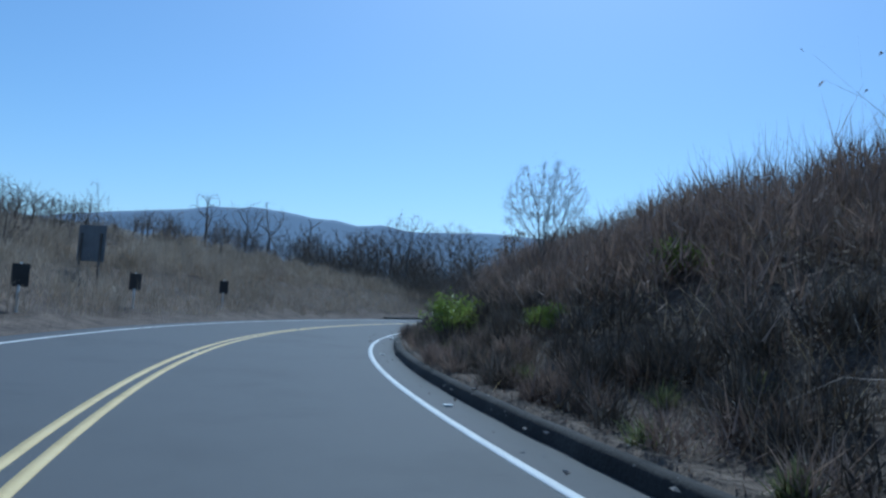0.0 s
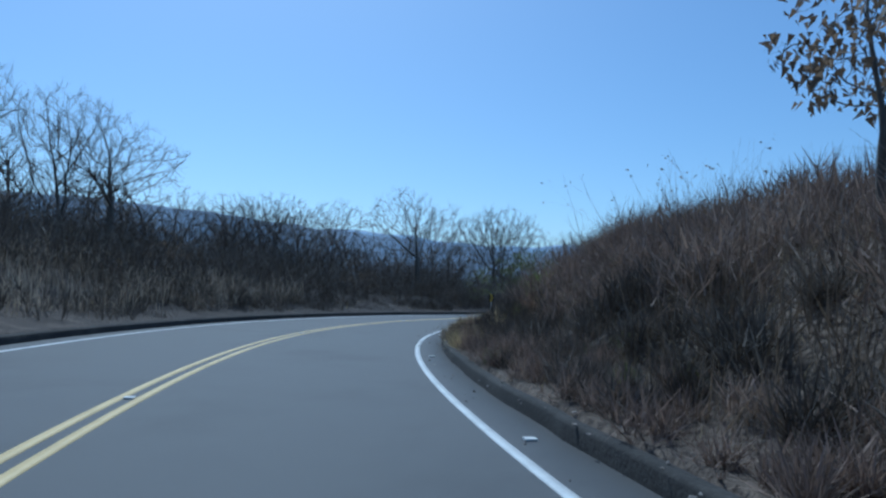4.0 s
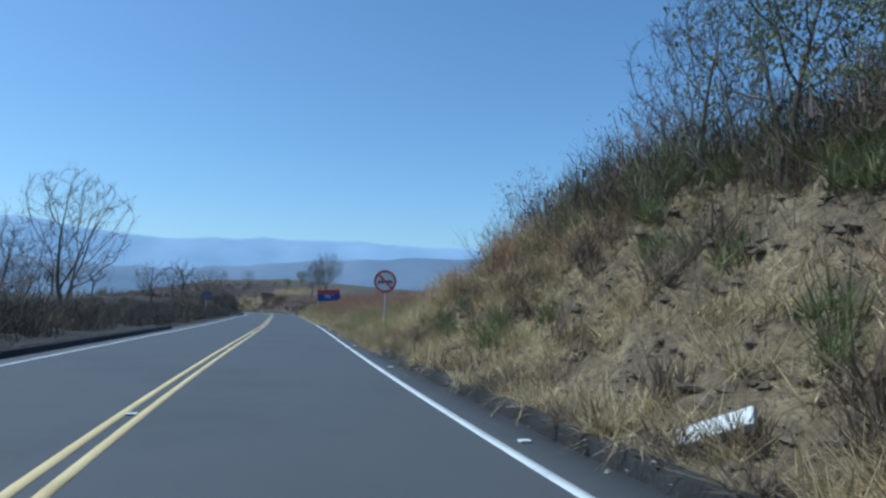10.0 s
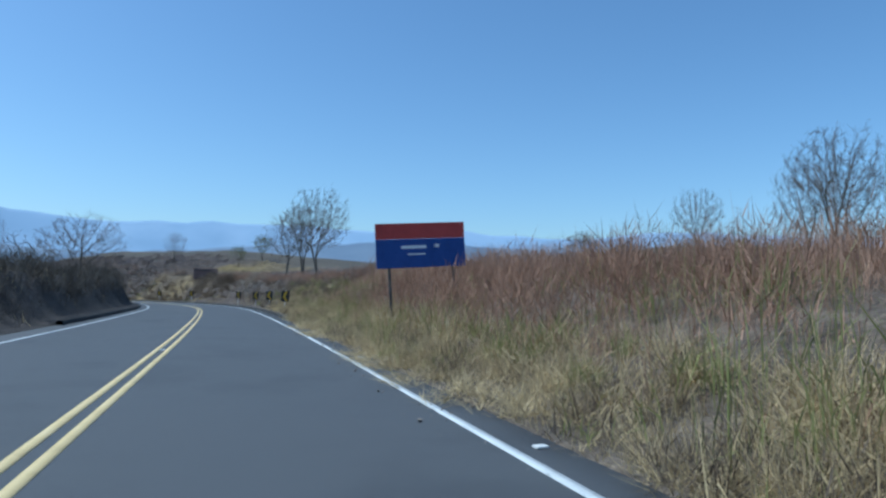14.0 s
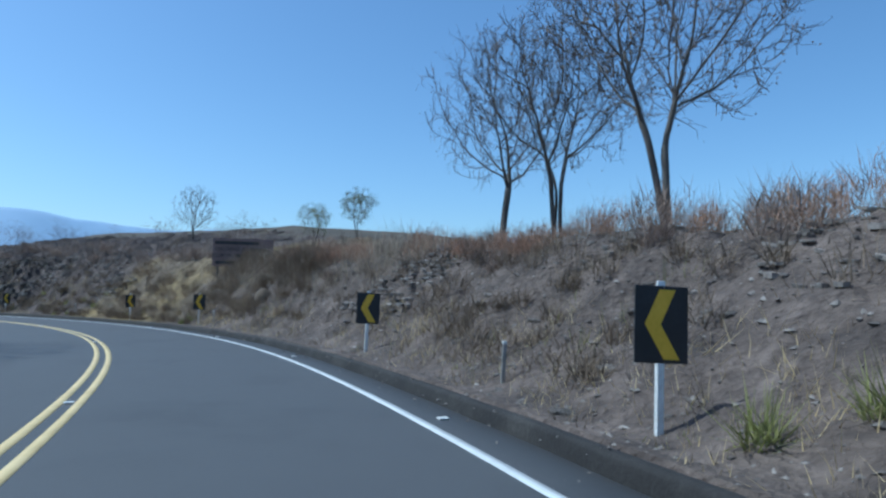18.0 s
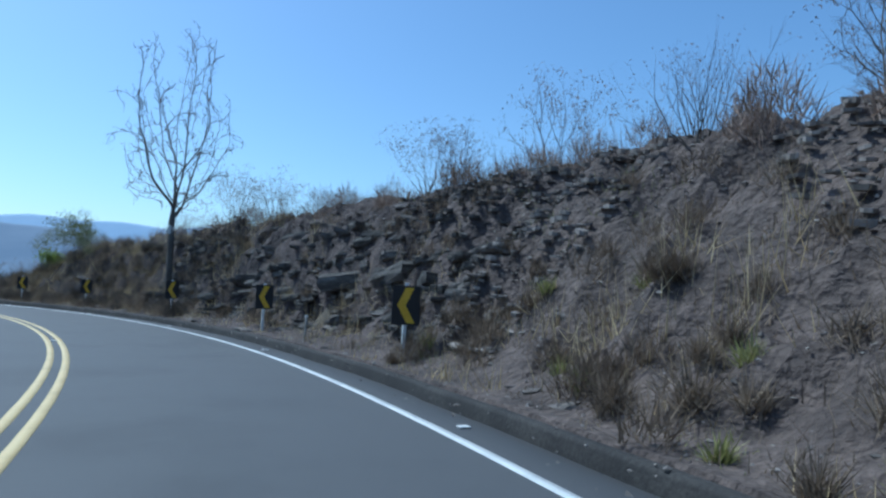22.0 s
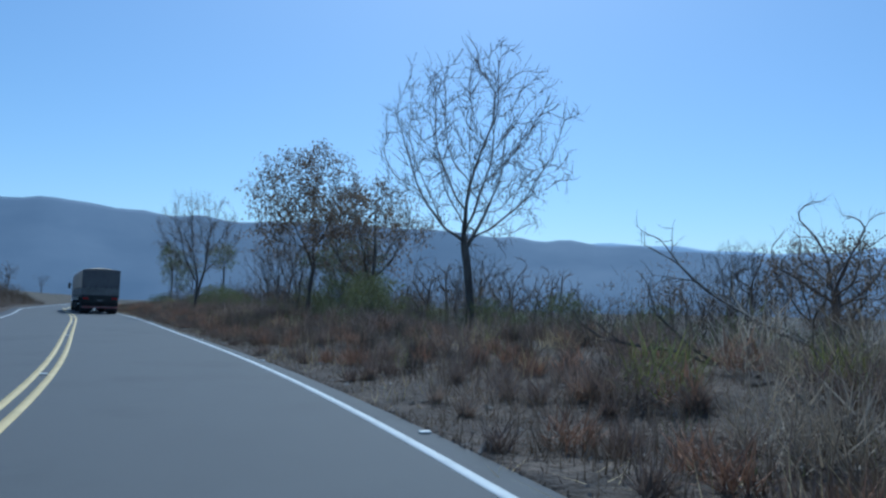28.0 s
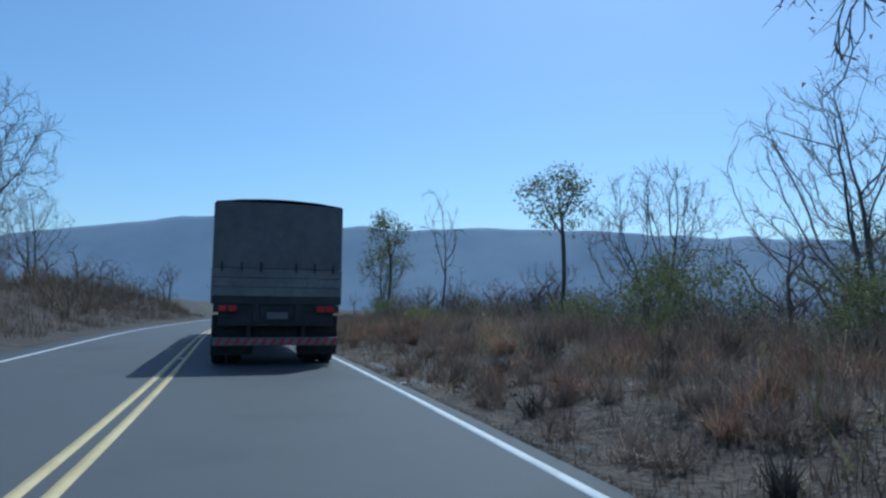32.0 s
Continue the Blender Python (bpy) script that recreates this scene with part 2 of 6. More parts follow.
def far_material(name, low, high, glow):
    """Distance, too far to shift, with its haze painted into colour and glow."""
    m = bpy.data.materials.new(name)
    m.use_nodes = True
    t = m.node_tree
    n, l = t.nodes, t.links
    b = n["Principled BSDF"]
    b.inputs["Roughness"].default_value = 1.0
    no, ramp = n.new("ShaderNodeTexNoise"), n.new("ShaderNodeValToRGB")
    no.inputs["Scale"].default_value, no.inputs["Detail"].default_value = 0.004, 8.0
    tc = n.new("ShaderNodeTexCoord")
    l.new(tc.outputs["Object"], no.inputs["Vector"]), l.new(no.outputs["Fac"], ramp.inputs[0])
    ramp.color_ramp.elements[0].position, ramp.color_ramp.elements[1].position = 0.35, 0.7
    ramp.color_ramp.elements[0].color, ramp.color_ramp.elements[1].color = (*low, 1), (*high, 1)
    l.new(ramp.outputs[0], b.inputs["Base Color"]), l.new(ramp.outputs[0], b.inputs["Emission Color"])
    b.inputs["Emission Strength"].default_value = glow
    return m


# blue-grey stands for haze; the farther ridge is painted paler and glows more
M["ridge"] = far_material("ridge_painted_haze", (0.085, 0.115, 0.165), (0.125, 0.155, 0.205), 0.55)
M["ridge_far"] = far_material("far_ridge_painted_haze", (0.16, 0.22, 0.31), (0.2, 0.26, 0.35), 0.7)


# ---- mesh helpers ----
def np_mesh(name, V, F, mat, smooth=False):
    """A mesh from arrays of points and triangles or quads."""
    V, F = np.asarray(V, np.float32), np.asarray(F, np.int32)
    me = bpy.data.meshes.new(name)
    k = F.shape[1]
    me.vertices.add(len(V)), me.loops.add(F.size), me.polygons.add(len(F))
    me.vertices.foreach_set("co", V.ravel())
    me.loops.foreach_set("vertex_index", F.ravel())
    me.polygons.foreach_set("loop_start", np.arange(0, F.size, k, dtype=np.int32))
    me.polygons.foreach_set("use_smooth", np.full(len(F), smooth, dtype=bool))
    me.update(calc_edges=True)
    me.materials.append(mat)
    return me


def part(name, bm, mat, parent=None, label="", smooth=False):
    me = bpy.data.meshes.new(name)
    bm.to_mesh(me)
    bm.free()
    me.materials.append(mat)
    if smooth:
        for p in me.polygons:
            p.use_smooth = True
    ob = new(name, me)
    ob.parent = parent
    return tagged(ob, label)


def mesh_part(name, me, parent, label=""):
    ob = new(name, me)
    ob.parent = parent
    return tagged(ob, label)


def box(bm, c, size, bevel=0.0, rot=None):
    m = Matrix.Translation(c) @ (rot or Matrix()) @ Matrix.Diagonal((*size, 1))
    r = bmesh.ops.create_cube(bm, size=1.0, matrix=m)
    if bevel:
        es = list({e for v in r["verts"] for e in v.link_edges})
        bmesh.ops.bevel(bm, geom=es, offset=bevel, segments=2, affect="EDGES", profile=0.6)


def one_box(c, size, bevel=0.0, rot=None):
    bm = bmesh.new()
    box(bm, c, size, bevel, rot)
    return bm


def rod(bm, a, b, r, r2=None, sides=8):
    a, b = Vector(a), Vector(b)
    d = b - a
    m = Matrix.Translation((a + b) / 2) @ d.to_track_quat("Z", "Y").to_matrix().to_4x4()
    bmesh.ops.create_cone(bm, cap_ends=True, segments=sides, radius1=r, radius2=r if r2 is None else r2, depth=d.length, matrix=m)


def one_rod(a, b, r, r2=None, sides=8):
    bm = bmesh.new()
    rod(bm, a, b, r, r2, sides)
    return bm


def prism(pts, y0, y1, bevel=0.0):
    """A flat outline of (x, z) points, extruded from y0 to y1."""
    bm = bmesh.new()
    f = bm.faces.new([bm.verts.new((x, y0, z)) for x, z in pts])
    r = bmesh.ops.extrude_face_region(bm, geom=[f])
    bmesh.ops.translate(bm, vec=(0, y1 - y0, 0), verts=[v for v in r["geom"] if isinstance(v, bmesh.types.BMVert)])
    bmesh.ops.recalc_face_normals(bm, faces=bm.faces)
    return bm


def empty(name):
    return new(name)


def stand(s, u, z=0.0, turn=0.0, size=1.0):
    """The pose of a thing that faces along the road at s, u."""
    x, y = on_road(s, u)
    return pose(float(x), float(y), z, 0, 0, heading(s) + turn) @ Matrix.Scale(size, 4)


# ---- the lie of the land ----
def wave(x, y, f, seed):
    """Smooth cheap noise, about -1 to 1."""
    r = np.random.RandomState(seed)
    out = 0
    for i in range(5):
        a, p = r.uniform(0, 6.28, 2)
        k = f * r.uniform(0.6, 1.6)
        out = out + np.sin(x * k * np.cos(a) + y * k * np.sin(a) + p + 1.3 * np.sin(0.5 * k * (x * np.sin(a) - y * np.cos(a)) + 2 * p))
    return out / 2.6


# right side: along the road, crest height, width of the slope, fall or rise per metre behind the crest
RIGHT_S = [-40, 15, 60, 92, 108, 127, 135, 142, 152, 185, 205, 218, 238, 256, 268, 284, 300, 312, 320, 330, 360, 400, 640]
RIGHT_H = [2.7, 2.7, 2.2, 2.4, 3.3, 3.3, 2.6, 0.8, 0.6, 1.4, 1.7, 2.0, 2.0, 2.6, 3.1, 4.1, 4.2, 3.3, 0.8, 0.3, 0.5, 0.5, 0.4]
RIGHT_W = [4.5, 4.5, 4.2, 3.8, 3.6, 4.0, 3.8, 4.0, 6.0, 5.5, 5.0, 4.0, 3.6, 3.8, 4.2, 4.6, 4.6, 4.0, 3.5, 4.0, 3.5, 3.5, 5.0]
RIGHT_B = [0.12, 0.12, 0.15, 0.2, 0.25, 0.2, 0.1, 0.06, 0.05, 0.08, 0.1, 0.12, 0.1, 0.1, 0.12, 0.2, 0.2, 0.1, 0.0, -0.05, -0.07, -0.07, -0.05]
LEFT_S = [-40, 20, 50, 70, 100, 140, 198, 206, 238, 246, 250, 340, 365, 390, 420, 640]
LEFT_H = [2.0, 2.2, 2.4, 1.4, 0.4, 0.3, 0.4, 1.6, 2.0, 1.8, 0.4, 0.3, 0.6, 1.6, 2.2, 2.2]
LEFT_W = [8, 8, 8, 7, 4, 4, 4, 1.6, 1.3, 1.3, 3, 5, 5, 6, 7, 7]
LEFT_B = [0.14, 0.2, 0.2, 0.12, 0.0, -0.03, -0.05, 0, 0.02, 0.0, -0.04, -0.02, 0.05, 0.08, 0.08, 0.06]
EDGE_L = 4.3


def edge_right(s):
    """Metres from the centre line to the foot of the right bank: behind the kerb, or close to the paint where there is none."""
    return np.interp(s, [130, 133, 210, 213, 335.5, 337.5, 365], [4.27, 3.95, 3.93, 4.27, 4.27, 3.85, 3.7])


def rockiness(s):
    return np.interp(s, [225, 240, 275, 282, 312, 320], [0.25, 0.5, 0.6, 1.0, 1.0, 0.0]) + 0.75 * np.interp(s, [104, 112, 134, 141], [0, 1, 1, 0])


def kerbed(s, u):
    """1 where a kerb holds the bank, 0 where the ground runs out to the road."""
    r = np.interp(s, [131, 133, 211, 213, 335, 337], [1, 0, 0, 1, 1, 0])
    l = np.interp(s, [47, 49, 149, 151, 204, 206, 259, 261], [0, 1, 1, 0, 0, 1, 1, 0])
    return np.where(np.asarray(u) < 0, r, l)


def land(s, u, x, y, relief=True):
    """Height of the ground beside the road."""
    s, u = np.asarray(s, float), np.asarray(u, float)
    w = np.where(u < 0, -u - edge_right(s), u - EDGE_L)
    h = np.where(u < 0, np.interp(s, RIGHT_S, RIGHT_H), np.interp(s, LEFT_S, LEFT_H))
    wd = np.where(u < 0, np.interp(s, RIGHT_S, RIGHT_W), np.interp(s, LEFT_S, LEFT_W))
    back = np.where(u < 0, np.interp(s, RIGHT_S, RIGHT_B), np.interp(s, LEFT_S, LEFT_B))
    v = np.clip((w - 0.35) / wd, 0, 1)
    rise = v * v * (3 - 2 * v) * 0.45 + v * 0.55
    steep = np.interp(s, [282, 288, 310, 316], [0, 1, 1, 0]) * (u < 0)
    rise = rise + steep * (np.interp(v, [0, 0.16, 0.22, 0.5, 0.62, 1], [0, 0.07, 0.16, 0.72, 0.8, 1]) - rise)
    z = h * rise + back * np.clip(w - wd - 0.35, 0, 22) + 0.02 + 0.16 * kerbed(s, u)
    if relief:
        soft = np.clip(w / 1.5, 0, 1)
        z = z + soft * (0.11 * wave(x, y, 0.9, 3) + 0.035 * wave(x, y, 2.6, 4))
        rk = np.where(u < 0, rockiness(s), 0.25 * np.interp(s, [215, 228, 248, 254], [0, 1, 1, 0])) * np.clip(w / 0.9, 0, 1)
        zz = z + 0.16 * wave(x, y, 0.7, 5)
        ledge = np.floor(zz / 0.3) * 0.3 + 0.3 * np.clip((zz / 0.3 % 1) * 1.7 - 0.7, 0, 1) ** 0.5
        zb = z + 0.3 * wave(x, y, 0.45, 13)
        slab = np.floor(zb / 0.95) * 0.95 + 0.95 * np.clip((zb / 0.95 % 1) * 2.2 - 1.2, 0, 1) ** 0.5
        z = z + 0.75 * np.interp(s, [286, 292, 308, 314], [0, 1, 1, 0]) * (u < 0) * np.clip(w - 0.5, 0, 1) * np.clip(v * 4, 0, 1) * (slab - zb)
        z = z + rk * np.clip(v * 4, 0, 1) * (1.3 * (ledge - zz) + (0.1 + 0.06 * rk) * wave(x, y, 3.6, 6) + 0.1 * wave(x, y, 9.0, 7) - 0.45 * np.clip(wave(x, y, 1.7, 10) - 0.15, 0, 0.8) * np.clip((rk - 0.5) * 2, 0, 1))
    for s0, w0, deep in ((290.0, 1.75, 0.9), (287.6, 1.9, 0.8), (296.5, 1.8, 0.6)):
        z = z - deep * (u < 0) * np.exp(-((s - s0) / 0.95) ** 2 - ((w - w0) / 0.55) ** 2)
    return z + 0.6 * np.clip((np.abs(u) - 20) / 30, 0, 1) * wave(x, y, 0.08, 8)


def land_at(s, u):
    x, y = on_road(s, u)
    return float(land(s, u, x, y))


def nearest(x, y):
    """s and u of points in the plain, by the nearest stretch of road."""
    s, u = np.empty_like(x), np.empty_like(x)
    px, py = RX[::2], RY[::2]
    for i in range(0, len(x), 4000):
        xs, ys = x[i:i + 4000, None], y[i:i + 4000, None]
        j = ((xs - px) ** 2 + (ys - py) ** 2).argmin(1) * 2
        a = HEAD[j]
        dx, dy = x[i:i + 4000] - RX[j], y[i:i + 4000] - RY[j]
        s[i:i + 4000], u[i:i + 4000] = STEP[j] + dx * np.cos(a) + dy * np.sin(a), -dx * np.sin(a) + dy * np.cos(a)
    return s, u


def quads(rows, cols):
    i = np.arange(rows * cols).reshape(rows, cols)
    return np.stack([i[:-1, :-1], i[1:, :-1], i[1:, 1:], i[:-1, 1:]], -1).reshape(-1, 4)


# ---- ground sheet, out to the horizon ----
def graded(lo, hi, step):
    inner = np.arange(lo, hi + 0.1, step)
    out = [step]
    while sum(out) < 4200:
        out.append(out[-1] * 1.22)
    far = np.cumsum(out)
    return np.concatenate([lo - far[::-1], inner, hi + far])


gx, gy = graded(-60, 330, 3.0), graded(-60, 240, 3.0)
GX, GY = np.meshgrid(gx, gy)
fx, fy = GX.ravel(), GY.ravel()
fs, fu = nearest(fx, fy)
fz = land(fs, np.where(np.abs(fu) < 5, 5 * np.sign(fu), fu), fx, fy, relief=False)
away = np.maximum(np.abs(fu) - 60, 0)
fz = fz - 0.35 * np.clip((26 - np.abs(fu)) / 4, 0, 1) - 1.2 * np.clip((9.0 - np.abs(fu)) / 2, 0, 1)
fz = np.where(away > 0, fz * np.exp(-away / 150) - 4 * (1 - np.exp(-away / 120)) + 3 * wave(fx, fy, 0.012, 9) * np.clip(away / 200, 0, 1), fz)
ground = new("ground", np_mesh("ground", np.stack([fx, fy, fz], -1), quads(len(gy), len(gx))[:, ::-1], M["plain"], True))
tagged(ground, "dry brown scrubland ground with sparse grass", "ground", kind="structure")


# ---- road, lines, kerbs ----
def strip(name, s0, s1, us, zs, mat, ds=1.0, wob=0.0):
    s = np.arange(s0, s1 + 0.01, ds)
    S, U = np.meshgrid(s, np.array(us), indexing="ij")
    if wob:
        U = U + wob * wave(S, U * 0, 1.7, 11) + 0.5 * wob * wave(S, U * 0, 5.0, 12)
    X, Y = on_road(S, U)
    Z = np.broadcast_to(np.array(zs), S.shape)
    return np_mesh(name, np.stack([X, Y, Z], -1).reshape(-1, 3), quads(len(s), len(us)), mat, True)


road = new("road", strip("road", -40, 620, [4.42, 4.4, 3.5, 1.8, 0, -1.8, -3.5, -4.14, -4.16], [-0.4, 0, 0, 0, 0, 0, 0, 0, -0.4], M["asphalt"]))
tagged(road, "grey two-lane asphalt road surface", "road", kind="structure")
for name, u, mt, lab in (("edge_line_right", -3.45, "white_paint", "worn white painted edge line"), ("edge_line_left", 3.5, "white_paint", "worn white painted edge line"),
                         ("centre_line_right", -0.11, "yellow_paint", "yellow painted line of the double centre marking"), ("centre_line_left", 0.11, "yellow_paint", "yellow painted line of the double centre marking")):
    ob = new(name, strip(name, -40, 620, [u + 0.052, u + 0.05, u - 0.05, u - 0.052], [0.0, 0.006, 0.006, 0.0], M[mt]))
    tagged(ob, lab, "road marking", kind="structure")
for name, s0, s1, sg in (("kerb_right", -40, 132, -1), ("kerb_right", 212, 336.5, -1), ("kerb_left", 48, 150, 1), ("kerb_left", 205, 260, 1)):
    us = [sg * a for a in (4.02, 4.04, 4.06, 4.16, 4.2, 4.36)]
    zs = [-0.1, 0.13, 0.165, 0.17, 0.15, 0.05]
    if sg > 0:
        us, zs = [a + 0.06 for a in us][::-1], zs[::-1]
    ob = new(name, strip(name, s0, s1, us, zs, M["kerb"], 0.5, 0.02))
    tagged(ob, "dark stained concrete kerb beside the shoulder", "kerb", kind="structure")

ob = part("kerb_end", one_box((0.32, 0, 0.07), (0.85, 0.16, 0.22), 0.02), M["kerb"])
ob.matrix_basis = stand(336.5, -4.12)
tagged(ob, "dark stained concrete end of the kerb", "kerb", kind="structure")


# ---- banks and verges along the road ----
def soil_colour(s, u, x, y):
    """Tint of the soil: yellow clay, grey shale and brown earth along the cuts."""
    r = u < 0
    yellow = np.where(r, np.interp(s, [107, 114, 134, 141], [0, 0.8, 0.8, 0]) + np.interp(s, [214, 220, 229, 234], [0, 0.4, 0.4, 0]) + np.interp(s + 2 * wave(x, y, 0.8, 21), [264, 267, 273, 276], [0, 1.2, 1.2, 0]), 0)
    grey = np.where(r, np.interp(s, [228, 238, 263, 267, 274, 277, 310, 318], [0, 1.0, 1.0, 0.2, 0.2, 1.2, 1.0, 0]), 0.6)
    dark = np.where(r, np.interp(s, [-40, 68, 88, 276, 283, 289, 313, 320, 330, 345], [0.62, 0.6, 0.2, 0.05, 0.25, 0.6, 0.8, 0.65, 0.7, 0.9]), np.interp(s, [0, 50, 75, 330, 345], [0.0, 0.2, 0.75, 0.75, 0.5]))
    yellow = np.clip(yellow, 0, 1.3) * np.clip(0.75 + 0.5 * wave(x, y, 0.5, 22), 0, 1.2)
    c = np.ones((len(x), 4))
    c[:, 0] = 1.25 + 0.74 * yellow - 0.2 * grey - 0.5 * dark
    c[:, 1] = 1.2 + 0.62 * yellow - 0.2 * grey - 0.5 * dark
    c[:, 2] = 1.15 - 0.05 * yellow - 0.08 * grey - 0.45 * dark
    c[:, :3] *= np.where(r, 1.0, np.interp(s, [50, 65, 250, 320], [1, 0.5, 0.5, 0.85]))[:, None]
    return np.clip(c, 0.2, 3)


def bank(name, s0, s1, side, label, ds=0.3):
    s = np.linspace(s0, s1, int(round((s1 - s0) / ds)) + 1)
    w = np.concatenate([[-0.3, 0.0], np.linspace(0.12, 6.5, 46), np.linspace(6.9, 13, 14), np.linspace(14, 23, 8)])
    if side > 0:
        w = w[[0, 1, *range(2, 48, 2), *range(48, len(w), 2)]]
    S, W = np.meshgrid(s, w, indexing="ij")
    U = -(edge_right(S) + W) if side < 0 else EDGE_L + W
    X, Y = on_road(S, U)
    Z = land(S, U, X, Y)
    Z[:, 0] = -0.4
    Z[:, -1] -= 1.5
    x, y = X.ravel(), Y.ravel()
    f = quads(len(s), len(w))
    me = np_mesh(name, np.stack([x, y, Z.ravel()], -1), f[:, ::-1] if side > 0 else f, M["bank"], side > 0 or s0 != 214)
    at = me.color_attributes.new("soil", "FLOAT_COLOR", "POINT")
    at.data.foreach_set("color", soil_colour(S.ravel(), U.ravel(), x, y).astype(np.float32).ravel())
    return tagged(new(name, me), label, "embankment", kind="structure")


BANK = {}
for key, s0, s1, side, lab in (("scrub", -40, 100, -1, "brown earth bank overgrown with dry scrub"), ("clay", 100, 135, -1, "tall cut bank of yellow-brown crumbling earth"),
                               ("meadow", 135, 214, -1, "gently rising grassy roadside ground"), ("shale", 214, 320, -1, "rocky grey-brown road cutting with shale ledges"),
                               ("open", 320, 460, -1, "open dry grassy roadside ground"), ("left_a", -40, 205, 1, "dry roadside ground below the woods"),
                               ("left_b", 205, 270, 1, "dark low earth cutting at the inside of the bend"), ("left_c", 270, 460, 1, "grey-brown roadside slope with dry scrub")):
    BANK[key] = bank("embankment_" + key, s0, s1, side, lab, 0.2 if key == "shale" else (0.3 if side < 0 else 0.6))


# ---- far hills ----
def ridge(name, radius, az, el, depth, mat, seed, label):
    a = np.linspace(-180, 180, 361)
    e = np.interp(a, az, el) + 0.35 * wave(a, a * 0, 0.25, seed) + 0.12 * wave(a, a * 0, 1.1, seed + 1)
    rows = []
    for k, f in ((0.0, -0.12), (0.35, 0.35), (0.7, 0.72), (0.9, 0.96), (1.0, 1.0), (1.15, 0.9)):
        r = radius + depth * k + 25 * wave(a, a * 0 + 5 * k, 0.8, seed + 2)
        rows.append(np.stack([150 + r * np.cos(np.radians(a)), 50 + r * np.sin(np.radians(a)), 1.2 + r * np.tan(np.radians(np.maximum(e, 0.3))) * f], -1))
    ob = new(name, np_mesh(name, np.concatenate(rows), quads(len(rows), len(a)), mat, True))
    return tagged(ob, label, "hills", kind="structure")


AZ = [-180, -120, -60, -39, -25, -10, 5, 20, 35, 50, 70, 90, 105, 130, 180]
ridge("backdrop_ridge", 1500, AZ, [2, 2, 3.5, 4.2, 4.3, 3.0, 3.2, 3.2, 4.3, 5.6, 6.6, 7.0, 5.0, 3, 2], 500, M["ridge"], 31, "wooded ridge with blue-grey distance haze painted in")
ridge("backdrop_far_ridge", 3000, AZ, [3, 3, 5.0, 5.4, 5.5, 5.6, 6.0, 4.8, 4.6, 5.2, 5, 5, 5, 5, 3], 600, M["ridge_far"], 41, "far range of hills with pale blue haze painted in")


# ---- trees ----
class Wood:
    """Tapered limbs gathered as points and triangles."""

    def __init__(self):
        self.v, self.f, self.n = [], [], 0

    def limb(self, pts, radii, sides):
        pts = np.asarray(pts)
        d = np.gradient(pts, axis=0)
        d /= np.linalg.norm(d, axis=1)[:, None] + 1e-9
        up = np.array([0.31, 0.22, 0.92]) if abs(d[0, 2]) < 0.9 else np.array([1.0, 0.1, 0])
        a = np.cross(d, up)
        a /= np.linalg.norm(a, axis=1)[:, None] + 1e-9
        b = np.cross(d, a)
        ang = np.arange(sides) * 2 * math.pi / sides
        ring = pts[:, None] + np.asarray(radii)[:, None, None] * (np.cos(ang)[None, :, None] * a[:, None] + np.sin(ang)[None, :, None] * b[:, None])
        self.v.append(ring.reshape(-1, 3))
        k = len(pts)
        i = np.arange(k * sides).reshape(k, sides)
        j = np.roll(i, -1, 1)
        q = np.stack([i[:-1], j[:-1], j[1:], i[1:]], -1)
        self.f.append((q[:, :1] if sides == 2 else q).reshape(-1, 4) + self.n)
        self.n += k * sides

    def mesh(self, name, mat):
        return np_mesh(name, np.concatenate(self.v), np.concatenate(self.f), mat, True)


def leaf_cloud(centres, rng, per, size, spread, droop=0.3):
    """Small pointed leaves round the given points."""
    c = np.repeat(np.asarray(centres), per, axis=0)
    n = len(c)
    c = c + rng.normal(0, spread, (n, 3)) * [1, 1, 0.7]
    d = rng.normal(0, 1, (n, 3))
    d[:, 2] -= droop * 2
    d /= np.linalg.norm(d, axis=1)[:, None]
    o = np.cross(d, rng.normal(0, 1, (n, 3)))
    o /= np.linalg.norm(o, axis=1)[:, None] + 1e-9
    L = (size * rng.uniform(0.6, 1.3, n))[:, None]
    V = np.stack([c + o * L * 0.3, c + d * L, c - o * L * 0.3], 1).reshape(-1, 3)
    return V, np.arange(n * 3).reshape(n, 3)


